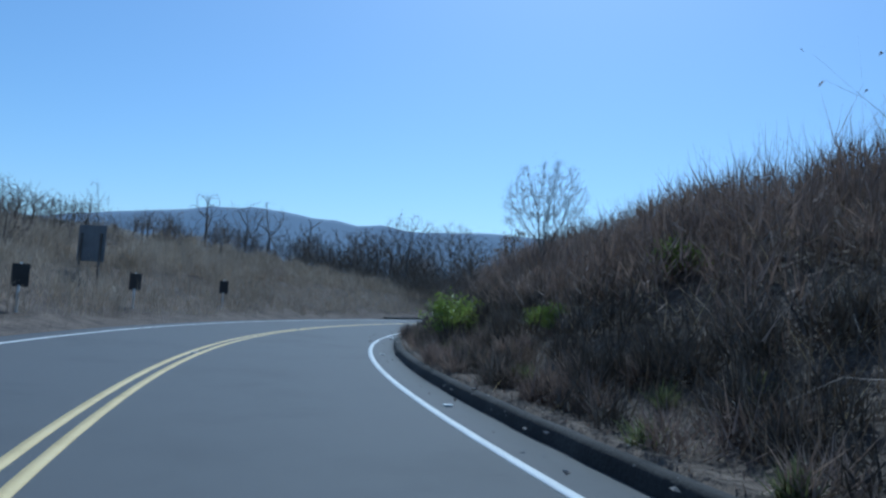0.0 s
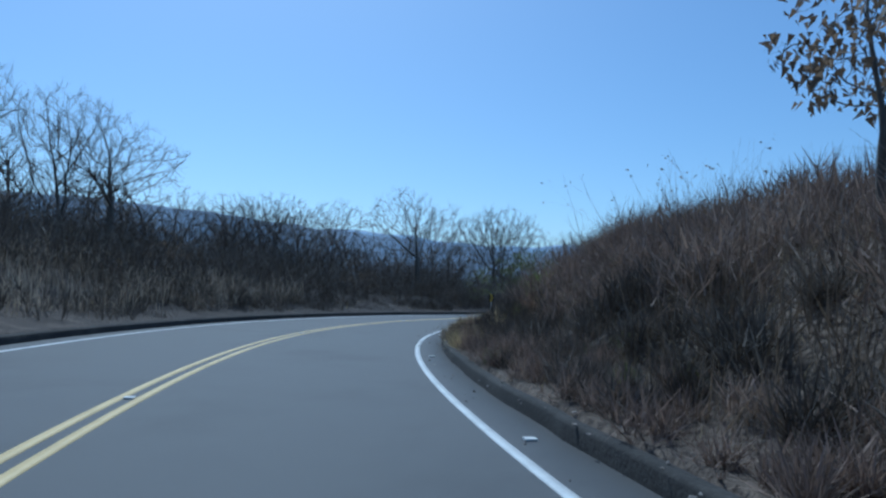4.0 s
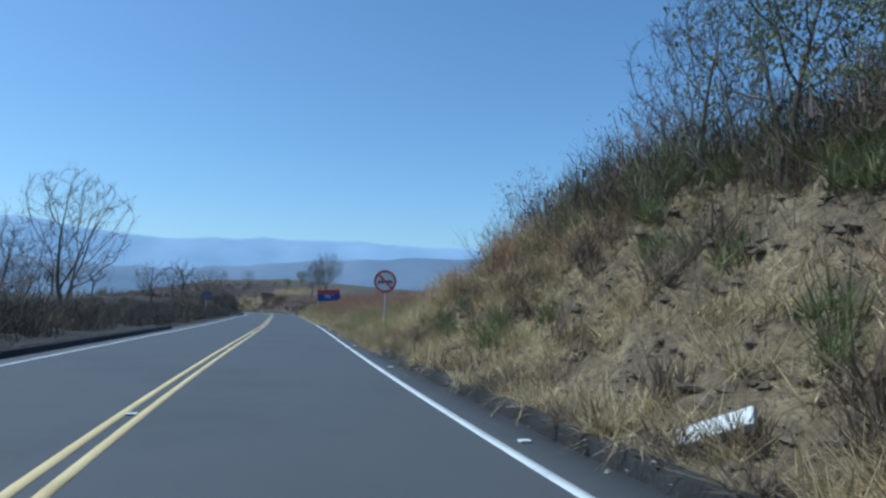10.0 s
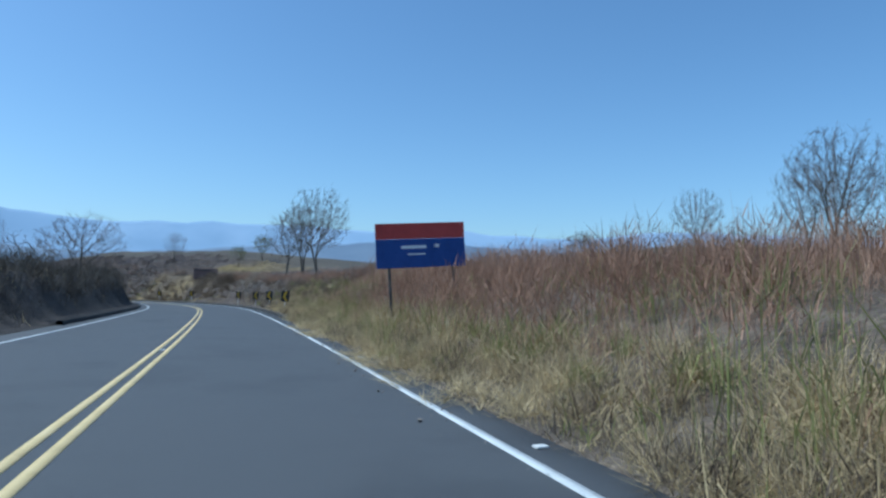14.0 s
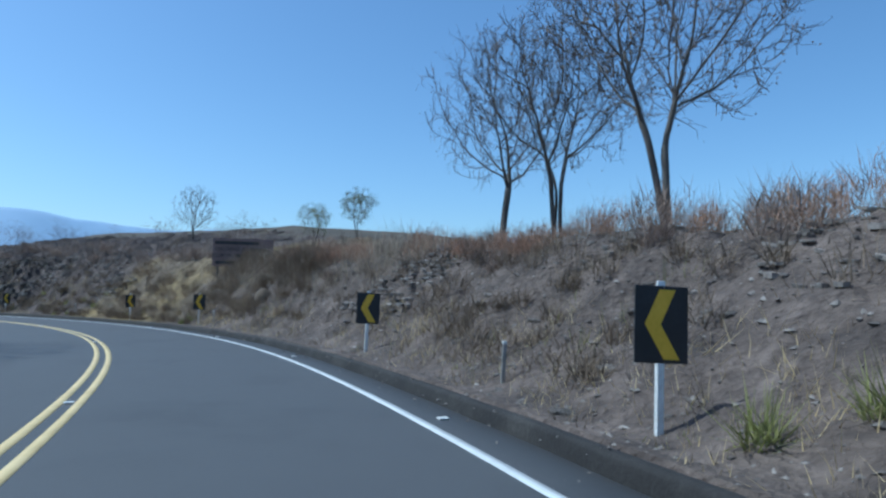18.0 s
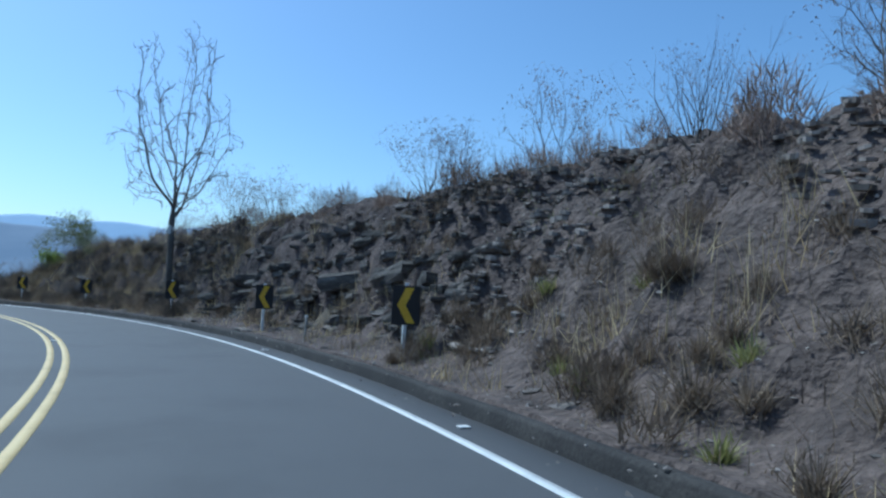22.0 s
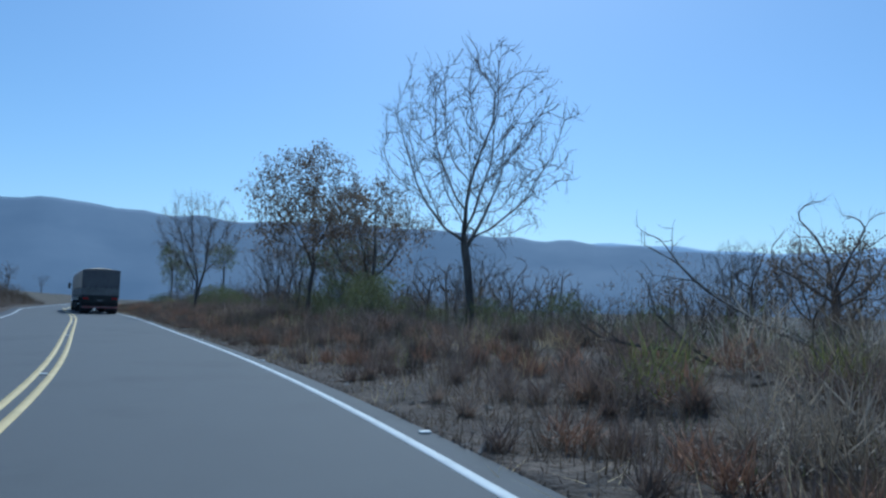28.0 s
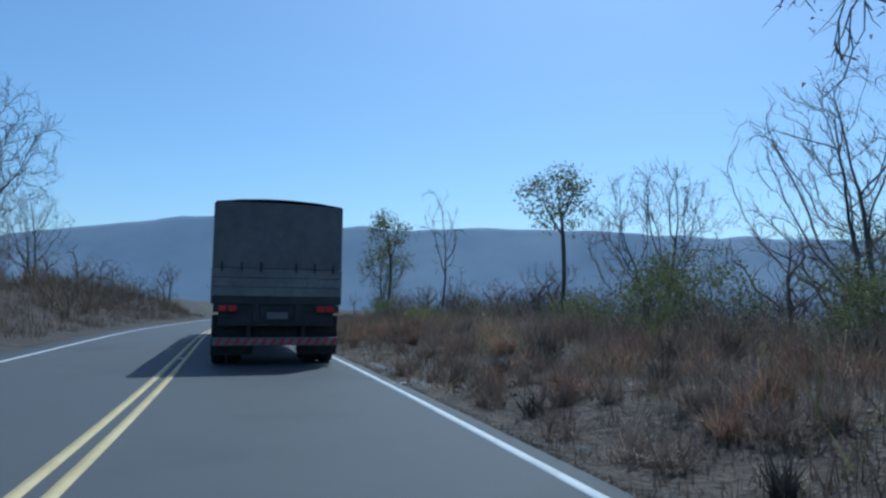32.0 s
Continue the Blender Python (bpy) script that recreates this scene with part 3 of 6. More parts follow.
def grow(seed, height, stems=1, fork=0.3, spread=0.5, levels=5, kids=(2, 3), trunk=0.12, lean=0.05, splay=0.22, shrink=0.72, umbrella=0.0, fine=True, ribbon=4, crook=0.13):
    """Limbs of a tree: thick wood, thin wood, and the tips of the twigs."""
    rng = np.random.RandomState(seed)
    thick, thin, tips = Wood(), Wood(), []
    todo = []
    for k in range(stems):
        d = np.array([rng.normal(0, lean + (splay if stems > 1 else 0)), rng.normal(0, lean + (splay if stems > 1 else 0)), 1.0])
        todo.append((np.array([rng.normal(0, 0.12), rng.normal(0, 0.12), -0.25]) * (stems > 1) + np.array([0, 0, -0.25 * (stems == 1)]), d / np.linalg.norm(d), height * fork, trunk * rng.uniform(0.7, 1.1), 0))
    while todo:
        p, d, ln, r, lev = todo.pop()
        seg = (4 if lev < 2 else 3) if lev < ribbon - 1 else (1 if lev == levels else 2)
        pts, q, dd = [p], p, d
        for _ in range(seg):
            dd = dd + rng.normal(0, crook if lev else 0.07, 3) + np.array([0, 0, (0.06 if lev > 1 else 0.02) - umbrella * 0.1 * (lev > 1)])
            dd /= np.linalg.norm(dd)
            q = q + dd * ln / seg
            pts.append(q)
        end = max(r * (0.72 if lev < levels else 0.35), 0.0014 * height if height > 2.5 else 0)
        (thick if lev < 2 else thin).limb(pts, np.linspace(r * (1.25 if lev == 0 else 1), end, seg + 1), 2 if lev >= ribbon else (7 if lev == 0 and height > 2.5 else (5 if lev < 2 and height > 2.5 else 3)))
        if lev >= levels:
            tips.append(q)
            continue
        n = rng.randint(kids[0], kids[1] + 1)
        base = rng.uniform(0, 6.28)
        for k in range(n):
            a = base + 6.28 * k / n + rng.normal(0, 0.4)
            side = np.cross(dd, [math.cos(a), math.sin(a), 0.15])
            side /= np.linalg.norm(side) + 1e-9
            tilt = spread * rng.uniform(0.55, 1.25) * (0.45 if k == 0 else 1) * (1 + 0.35 * umbrella * (lev < 2))
            nd = dd * math.cos(tilt) + side * math.sin(tilt)
            todo.append((q, nd / np.linalg.norm(nd), ln * (shrink if lev else 0.85) * rng.uniform(0.75, 1.2), end * rng.uniform(0.55, 0.85), lev + 1))
        if lev in (1, 2, 3) and fine:
            for k in range(2):
                i = rng.randint(1, max(2, seg))
                a = rng.uniform(0, 6.28)
                side = np.array([math.cos(a), math.sin(a), rng.uniform(0, 0.5)])
                nd = dd * 0.5 + side * 0.8
                todo.append((pts[i], nd / np.linalg.norm(nd), ln * 0.5, end * 0.4, min(lev + 2, levels)))
    return thick, thin, tips


def colonise(seed, height, bole=0.35, wide=0.42, stems=1, splay=0.12, pulls=430, stride=0.03, flat=1.0, hollow=0.0, upward=0.25, trunk=0.03, lean=0.0, fuzz=2, twig=0.07, ragged=0.3, drop=0.0):
    """Limbs that reach for points spread through a crown: thick wood, thin wood, and the tips of the twigs."""
    rng = np.random.RandomState(seed)
    low, top = bole * height, height
    c = np.array([lean * height, 0.4 * lean * height, (low + top) / 2])
    half = np.array([wide * height, wide * height, (top - low) / 2 * 1.08])
    q = rng.normal(0, 1, (pulls * 3, 3))
    q = q / np.linalg.norm(q, axis=1)[:, None] * (rng.uniform(hollow, 1, len(q)) ** 0.45)[:, None]
    q[:, 2] = np.where(q[:, 2] < 0, q[:, 2] * flat, q[:, 2])
    keep = np.sin(q[:, 0] * 5 + seed) + np.sin(q[:, 1] * 6 + 2 * seed) + np.sin(q[:, 2] * 5 + 3 * seed) > -3 + 4.0 * ragged
    pull = (c + q * half)[keep][:pulls]
    step = stride * height
    P, parent, D = [], [], []
    for k in range(stems):
        a = rng.uniform(0, 6.28)
        p, d, last = np.array([0.02 * height * math.cos(a) * (stems > 1), 0.02 * height * math.sin(a) * (stems > 1), -0.02 * height]), np.array([splay * math.cos(6.28 * k / stems + a * 0.3) * (stems > 1) + lean, splay * math.sin(6.28 * k / stems + a * 0.3) * (stems > 1), 1.0]), -1
        while True:
            P.append(p), parent.append(last), D.append(d / np.linalg.norm(d))
            last = len(P) - 1
            if p[2] > low * rng.uniform(0.85, 1.05):
                break
            d = d + rng.normal(0, 0.03, 3) * [1, 1, 0]
            p = p + d / np.linalg.norm(d) * step
    P = np.array(P)
    dist = np.linalg.norm(pull[:, None] - P[None], axis=2)
    near, dist = dist.argmin(1), dist.min(1)
    kids = np.zeros(len(P), int)
    for turn in range(90):
        if not len(pull):
            break
        reach = dist < height * (0.6 if turn < 6 else 0.3)
        if not reach.any():
            break
        way = pull - P[near]
        way /= np.linalg.norm(way, axis=1)[:, None] + 1e-9
        total = np.zeros_like(P)
        np.add.at(total, near[reach], way[reach])
        grown = [i for i in np.unique(near[reach]) if kids[i] < 4]
        if not grown:
            break
        grown = np.array(grown)
        d = total[grown] / (np.linalg.norm(total[grown], axis=1)[:, None] + 1e-9) + 0.9 * np.array([D[i] for i in grown]) + rng.normal(0, 0.13, (len(grown), 3)) + [0, 0, upward]
        d /= np.linalg.norm(d, axis=1)[:, None]
        fresh = P[grown] + d * step
        kids[grown] += 1
        n0 = len(P)
        P, parent, kids = np.concatenate([P, fresh]), parent + list(grown), np.concatenate([kids, np.zeros(len(grown), int)])
        D += list(d)
        e = np.linalg.norm(pull[:, None] - fresh[None], axis=2)
        j, m = e.argmin(1), e.min(1)
        closer = m < dist
        near, dist = np.where(closer, j + n0, near), np.minimum(dist, m)
        alive = dist > step * 1.7
        pull, near, dist = pull[alive], near[alive], dist[alive]
    n = len(P)
    parent = np.array(parent)
    load, heavy = np.zeros(n), np.full(n, -1)
    best = np.zeros(n)
    for i in range(n - 1, -1, -1):
        load[i] = max(load[i], 1.0)
        if parent[i] >= 0:
            load[parent[i]] += load[i]
            if load[i] > best[parent[i]]:
                best[parent[i]], heavy[parent[i]] = load[i], i
    R = np.maximum(trunk * height * (load / load[0]) ** 0.56, 0.0011 * height)
    thick, thin, tips = Wood(), Wood(), []
    starts = [i for i in range(n) if parent[i] < 0 or heavy[parent[i]] != i]
    for i in starts:
        pts, rad = ([P[parent[i]]], [min(R[i], R[parent[i]])]) if parent[i] >= 0 else ([], [])
        j = i
        while j >= 0:
            pts.append(P[j]), rad.append(R[j] * (1.3 if parent[j] < 0 else 1))
            last, j = j, heavy[j]
        tips.append(P[last])
        if len(pts) < 2:
            continue
        big = rad[0] > 0.3 * trunk * height
        (thick if big else thin).limb(pts, rad, 7 if big else (4 if rad[0] > 0.006 * height else 3))
    for i in range(n):
        if R[i] < (0.0045 if trunk > 0.016 else 0.0034) * height and parent[i] >= 0:
            for _ in range(fuzz):
                d = D[i] + rng.normal(0, 0.6, 3) + [0, 0, 0.2 - drop]
                d /= np.linalg.norm(d)
                e = P[i] + d * height * twig * rng.uniform(0.5, 1.2)
                thin.limb([P[i], (P[i] + e) / 2 + rng.normal(0, 0.006 * height, 3), e], [0.0011 * height, 0.0009 * height, 0.0005 * height], 2)
                tips.append(e)
    return thick, thin, tips


def tree_thing(name, seed, label, leaf=None, per=0, size=0.1, part_of=1.0, cloud=0.25, droop=0.5, category="tree", top=0.0, **kw):
    thick, thin, tips = (colonise if "bole" in kw else grow)(seed, **kw)
    if top:
        f = top / max(v[:, 2].max() for v in thin.v)
        thick.v, thin.v, tips = [v * f for v in thick.v], [v * f for v in thin.v], [p * f for p in tips]
    ob = empty(name)
    mesh_part("trunk", thick.mesh("trunk", M["bark"]), ob)
    mesh_part("crown", thin.mesh("crown", M["twig"]), ob)
    if leaf and per:
        rng = np.random.RandomState(seed + 900)
        pick = [p for p in tips if rng.uniform() < part_of]
        V, F = leaf_cloud(pick, rng, per, size, cloud, droop)
        mesh_part("foliage", np_mesh("foliage", V, F, M[leaf]), ob)
    return tagged(ob, label, category)


TREES = dict(
    tall=tree_thing("tree", 5, "tall bare grey tree with upright forked stems", "red_leaf", 1, 0.07, 0.25, 0.05, height=10.8, bole=0.25, wide=0.22, pulls=700, stride=0.026, upward=0.7, trunk=0.012, hollow=0.15, twig=0.04, ragged=0.55, drop=0.2, fuzz=1),
    bare=tree_thing("tree", 34, "bare leafless grey-barked tree in the dry season", height=8.2, bole=0.3, wide=0.44, pulls=782, trunk=0.019, lean=0.03, ragged=0.42, upward=0.12, stride=0.026),
    bare_wide=tree_thing("tree", 21, "bare leafless tree with crooked spreading limbs", height=8.2, bole=0.27, wide=0.52, pulls=816, trunk=0.021, lean=-0.04, ragged=0.45, upward=0.1, flat=0.7, stride=0.026),
    crowned=tree_thing("tree", 62, "upright leafless tree with a wide oval crown of fine twigs", "red_leaf", 1, 0.07, 0.1, 0.05, height=9.2, bole=0.33, wide=0.36, pulls=1000, stride=0.026, trunk=0.0145, upward=0.22, ragged=0.4, twig=0.06),
    bare_two=tree_thing("tree", 8, "bare leafless tree forking low above the ground", height=6.4, bole=0.2, wide=0.42, stems=2, splay=0.25, pulls=800, trunk=0.0125, ragged=0.42, upward=0.15, stride=0.026),
    vase=tree_thing("tree", 13, "vase-shaped tree with several stems and fine twigs", "red_leaf", 1, 0.07, 0.55, 0.08, height=7.6, bole=0.26, wide=0.38, stems=3, splay=0.13, pulls=1100, stride=0.026, trunk=0.0085, upward=0.35, flat=0.8, ragged=0.36, fuzz=2, twig=0.06),
    withered=tree_thing("tree", 17, "rounded tree with drooping withered brown leaves", "red_leaf", 5, 0.1, 0.6, 0.14, 0.9, height=5.2, bole=0.3, wide=0.46, stems=2, splay=0.2, pulls=520, trunk=0.012, ragged=0.42, upward=0.15, stride=0.028),
    leaning=tree_thing("tree", 72, "rounded tree with clumps of drooping withered leaves on spreading limbs", "red_leaf", 12, 0.12, 0.5, 0.18, 0.9, height=8.0, bole=0.38, wide=0.36, pulls=560, trunk=0.0125, ragged=0.5, lean=-0.05, upward=0.2, stride=0.028),
    green=tree_thing("tree", 23, "slender tree with dull green leaf clumps", "leaf", 10, 0.1, 0.32, 0.16, 0.5, height=5.2, bole=0.33, wide=0.36, stems=2, splay=0.12, pulls=420, trunk=0.0105, ragged=0.6, upward=0.3, stride=0.028),
    slender=tree_thing("tree", 25, "slender straight tree with dark green leaf clumps", "leaf", 26, 0.12, 0.7, 0.2, 0.4, height=6.6, bole=0.6, wide=0.17, pulls=130, trunk=0.012, ragged=0.5, upward=0.3, fuzz=1),
    umbrella=tree_thing("tree", 29, "flat-topped tree with a thin spreading crown", "leaf", 7, 0.12, 0.6, 0.2, 0.1, height=7.4, bole=0.58, wide=0.42, pulls=600, trunk=0.0125, ragged=0.42, flat=0.3, upward=-0.05, stride=0.026),
    overhanging=tree_thing("tree", 91, "leafy tree reaching over the bank with long drooping leaflets", "leaf", 3, 0.16, 0.45, 0.12, 0.9, height=4.2, bole=0.3, wide=0.42, pulls=170, trunk=0.014, ragged=0.5, lean=0.4, flat=0.6, upward=0.0, fuzz=1),
    dead=tree_thing("tree", 37, "tall thin dead tree with few upright limbs", height=8.2, bole=0.35, wide=0.17, stems=1, pulls=130, trunk=0.0075, ragged=0.3, upward=0.7, fuzz=1, twig=0.05),
    stick=tree_thing("tree", 39, "thin bare young tree with a few upright shoots", height=3.2, bole=0.4, wide=0.2, pulls=26, trunk=0.0065, ragged=0.2, upward=0.9, fuzz=1, twig=0.08),
    sapling=tree_thing("tree", 41, "young leafy tree with broad yellowish-green leaves", "red_leaf", 6, 0.15, 0.7, 0.14, 0.8, height=3.8, bole=0.4, wide=0.3, pulls=90, trunk=0.014, ragged=0.4, upward=0.3, fuzz=1),
)
BUSHES = dict(
    twiggy=tree_thing("shrub", 51, "leafless twiggy grey-brown shrub", "red_leaf", 2, 0.035, 0.4, 0.04, category="shrub", ribbon=1, height=1.6, stems=9, fork=0.42, spread=0.5, levels=3, trunk=0.018, lean=0.35, kids=(2, 3)),
    green=tree_thing("shrub", 53, "green leafy shrub on the bank", "leaf", 24, 0.055, 0.9, 0.1, 0.2, category="shrub", ribbon=1, height=1.7, stems=7, fork=0.4, spread=0.6, levels=3, trunk=0.02, lean=0.35),
    bright=tree_thing("shrub", 57, "bright yellow-green leafy shrub at the foot of the bank", "bright_leaf", 16, 0.11, 0.95, 0.16, 0.5, category="shrub", ribbon=1, height=1.2, stems=7, fork=0.4, spread=0.6, levels=3, trunk=0.015, lean=0.4),
    withered=tree_thing("shrub", 59, "withered shrub with small brown leaves", "red_leaf", 6, 0.045, 0.9, 0.07, 0.5, category="shrub", ribbon=1, height=2.0, stems=7, fork=0.4, spread=0.55, levels=3, trunk=0.02, lean=0.3),
)
USED = set()


def put(kind, s, u, size=1.0, turn=0.0, sink=0.0):
    """A tree or shrub of that kind at its place, the first of a kind being the model itself."""
    src = TREES.get(kind[0]) if kind[1] == "t" else BUSHES.get(kind[0])
    m = stand(s, u, land_at(s, u) - sink, turn, size)
    if kind not in USED:
        USED.add(kind)
        src.matrix_basis = m
        return src
    m = m.copy()
    ob = copy_thing(src, Matrix())
    ob.matrix_basis = m
    return ob


# trees by stretch: kind, along, left, size, turn
for kind, s, u, size, turn in (
        # the last straight
        ("tall", 302.2, -6.0, 1.0, 60), ("crowned", 356.7, -11.3, 1.0, 0), ("leaning", 368.8, -9.6, 1.0, 40), ("withered", 364.4, -10.8, 1.15, 70), ("green", 376, -14.5, 1.1, 150), ("vase", 384.2, -6.9, 1.03, 200),
        ("slender", 404.4, -12.9, 1.0, 20), ("dead", 418, -12.2, 0.95, 10), ("slender", 431.5, -11, 1.25, 120), ("bare_two", 409, -20.5, 1.35, 70), ("umbrella", 388.3, -17.3, 0.78, 60), ("bare_two", 393.1, -14.4, 1.05, 140),
        ("green", 401, -26, 1.2, 90), ("slender", 416, -25, 0.75, 250), ("bare", 392, -34, 0.9, 15), ("bare_two", 357, -24.5, 0.8, 10), ("withered", 352, -22, 0.85, 100), ("green", 455, -14, 1.6, 50),
        ("green", 338.2, -8.6, 1.05, 80), ("withered", 338.6, -11.6, 1.1, 10), ("dead", 337.4, -11.3, 1.15, 90), ("dead", 337.0, -12.4, 1.2, 200), ("green", 336, -14.0, 0.85, 10), ("vase", 372, -12.6, 0.55, 70), ("bare_two", 381, -12.5, 0.8, 200),
        ("bare", 414.3, 10.5, 1.15, 70), ("bare_two", 419.3, 11, 0.9, 170), ("vase", 412, 18, 1.1, 20), ("bare_two", 440, 16, 1.2, 200),
        # above the cutting
        ("vase", 246.2, -12.4, 1.22, 20), ("vase", 250.4, -12.7, 1.05, 70), ("crowned", 251.0, -11.1, 0.8, 200), ("green", 275.2, -26, 0.8, 0), ("green", 273.4, -19.5, 0.62, 130), ("bare_two", 284, -19, 0.7, 0),
        # beyond the meadow
        ("vase", 203, -28, 0.8, 30), ("bare", 221, -51, 1.0, 60), ("bare_two", 212, -36, 0.85, 200), ("vase", 230, -44, 0.9, 250), ("withered", 240, -40, 0.8, 20), ("bare_two", 196, -42, 0.65, 20), ("bare_two", 204, -46, 0.65, 320),
        # left of the first bend
        ("dead", 32.4, 13.6, 0.5, 0), ("bare_two", 28.2, 13.8, 0.38, 20), ("bare_wide", 35.6, 19.2, 0.34, 90), ("bare", 44.7, 19.7, 0.3, 40), ("bare_wide", 49.6, 20.7, 0.36, 300), ("bare_two", 52.4, 20.8, 0.5, 130), ("bare", 57.5, 19.1, 0.5, 60),
        ("bare_wide", 64.4, 20.5, 0.75, 60), ("bare", 67.5, 18.3, 1.05, 160), ("bare_two", 71.8, 17.8, 1.35, 260), ("bare_wide", 73.4, 16.4, 1.0, 30), ("bare", 82.0, 22.8, 0.78, 10), ("bare_wide", 85.5, 23.7, 0.85, 200), ("bare", 87.1, 21.5, 0.92, 100),
        ("bare_wide", 89.6, 22.3, 0.9, 310), ("bare_two", 92.3, 21.9, 1.3, 50),
        # woods along the first straight
        ("bare_wide", 98.6, 20.0, 1.32, 0), ("bare_wide", 112.2, 28.0, 1.4, 80), ("bare", 114.3, 28.5, 1.5, 160), ("dead", 112.5, 19.0, 1.05, 110), ("bare_wide", 119.5, 18.6, 1.25, 220), ("bare_two", 114.2, 16.8, 1.3, 300), ("bare", 106, 30, 1.2, 30),
        ("bare", 124, 27, 1.1, 190), ("bare_two", 131, 24, 1.3, 20), ("umbrella", 174, 34, 2.1, 40), ("bare_two", 173, 15.5, 1.85, 0), ("umbrella", 155.5, 20.4, 1.0, 70), ("umbrella", 161, 21, 0.75, 170), ("bare_two", 167.2, 18.3, 1.1, 99), ("vase", 160, 30, 1.0, 180), ("bare_wide", 140, 25, 0.9, 12), ("bare_two", 148, 19, 0.9, 250), ("bare_wide", 254, 8.5, 1.0, 100),
        # on the right banks
        ("sapling", 30.5, -7.7, 0.72, 0), ("sapling", 41, -8.2, 0.6, 90), ("vase", 17, -7.6, 0.4, 0), ("stick", 24, -7.6, 0.75, 30), ("sapling", 271.6, -6.6, 0.5, 0), ("stick", 80.8, -7.3, 1.0, 0), ("stick", 81.6, -7.5, 0.9, 100),
        ("overhanging", 113.2, -6.6, 1.0, 170), ("overhanging", 116.5, -7.4, 0.85, 200), ("withered", 112, -8.6, 0.6, 200), ("green", 118.5, -8.0, 0.85, 20), ("bare_two", 113.5, -7.6, 0.42, 60), ("green", 111, -9.0, 0.7, 300), ("green", 122, -8.2, 0.75, 100), ("bare_two", 106, -8.8, 0.35, 100), ("bare_two", 124, -8.4, 0.5, 10),
        ("dead", 7.5, -10.5, 0.9, 0), ("sapling", 49, -8, 0.9, 0)):
    put((kind, "t"), s, u, size, turn, 0.15)


# ---- shrubs ----
rng = np.random.RandomState(77)
for kind, s, u, size in (("bright", 15.5, -5.35, 0.7), ("bright", 10.2, -5.9, 0.3), ("bright", 27, -5.6, 0.18), ("bright", 31.5, -6.4, 0.25), ("bright", 8.5, -7.0, 0.45), ("green", 63, -6.3, 0.8),
                         ("bright", 60.5, -6.6, 0.55), ("green", 108, -8.2, 1.0), ("twiggy", 110, -7.9, 1.5), ("withered", 113, -8.0, 1.2), ("green", 115.5, -8.4, 1.1), ("twiggy", 117, -8.0, 1.4), ("green", 120, -8.6, 1.1), ("twiggy", 123, -8.6, 1.5), ("green", 105, -9, 1.0), ("withered", 126, -9.0, 1.2), ("twiggy", 102, -8.6, 1.5),
                         ("green", 312.5, -7.2, 1.3), ("bright", 314.5, -6.8, 0.9), ("green", 313.6, -7.6, 1.0), ("green", 141, -9.5, 0.6), ("twiggy", 136, -8.5, 1.2), ("withered", 133, -8.8, 1.1), ("twiggy", 139, -9.3, 1.0)):
    put((kind, "b"), s, u, size, rng.uniform(0, 360))
for n, s0, s1, u0, u1, kinds in ((24, -5, 60, -6.0, -8.0, ("twiggy",)), (20, 86, 132, -8.2, -11, ("twiggy", "withered", "green")), (22, 262, 320, -8.4, -11, ("twiggy", "withered")),
                                 (80, 322, 430, -8, -17, ("twiggy", "withered", "green")), (40, 20, 250, 6.5, 11, ("twiggy", "withered")), (25, 335, 430, 7, 12, ("twiggy", "withered"))):
    for _ in range(n):
        put((kinds[rng.randint(len(kinds))], "b"), rng.uniform(s0, s1), rng.uniform(u1, u0), rng.uniform(0.6, 1.15), rng.uniform(0, 360))


# ---- woods further off, one mesh ----
def far_woods(name, n, s0, s1, u0, u1, seed, label, hi=(4.0, 9.0)):
    r = np.random.RandomState(seed)
    protos = []
    for k in range(6):
        a, b, tips = colonise((34, 7, 21, 5, 11, 33)[k], 1.0, bole=(0.28, 0.35, 0.25, 0.3, 0.35, 0.4)[k], wide=(0.4, 0.36, 0.48, 0.42, 0.38, 0.3)[k], pulls=150, stride=0.05, trunk=0.022, ragged=0.42, upward=0.15, twig=0.09)
        protos.append((np.concatenate(a.v + b.v), np.concatenate([np.concatenate(a.f), np.concatenate(b.f) + a.n])))
    Vs, Fs, k = [], [], 0
    for i in range(n):
        V, F = protos[r.randint(6)]
        s, u = r.uniform(s0, s1), (u0 + (u1 - u0) * r.uniform() ** 1.3)
        x, y = on_road(s, u)
        sn, un = nearest(np.array([float(x)]), np.array([float(y)]))
        if abs(un[0]) < abs(u0) - 1:
            continue
        z = float(land(sn, un, np.array([float(x)]), np.array([float(y)]), relief=False)[0])
        h, a = r.uniform(*hi), r.uniform(0, 6.28)
        c, q = math.cos(a), math.sin(a)
        W = V * h * 1.05
        Vs.append(np.stack([W[:, 0] * c - W[:, 1] * q + x, W[:, 0] * q + W[:, 1] * c + y, W[:, 2] + z - 0.1], -1))
        Fs.append(F + k)
        k += len(V)
    ob = new(name, np_mesh(name, np.concatenate(Vs), np.concatenate(Fs), M["twig"], True))
    return tagged(ob, label, "woods", kind="stuff")


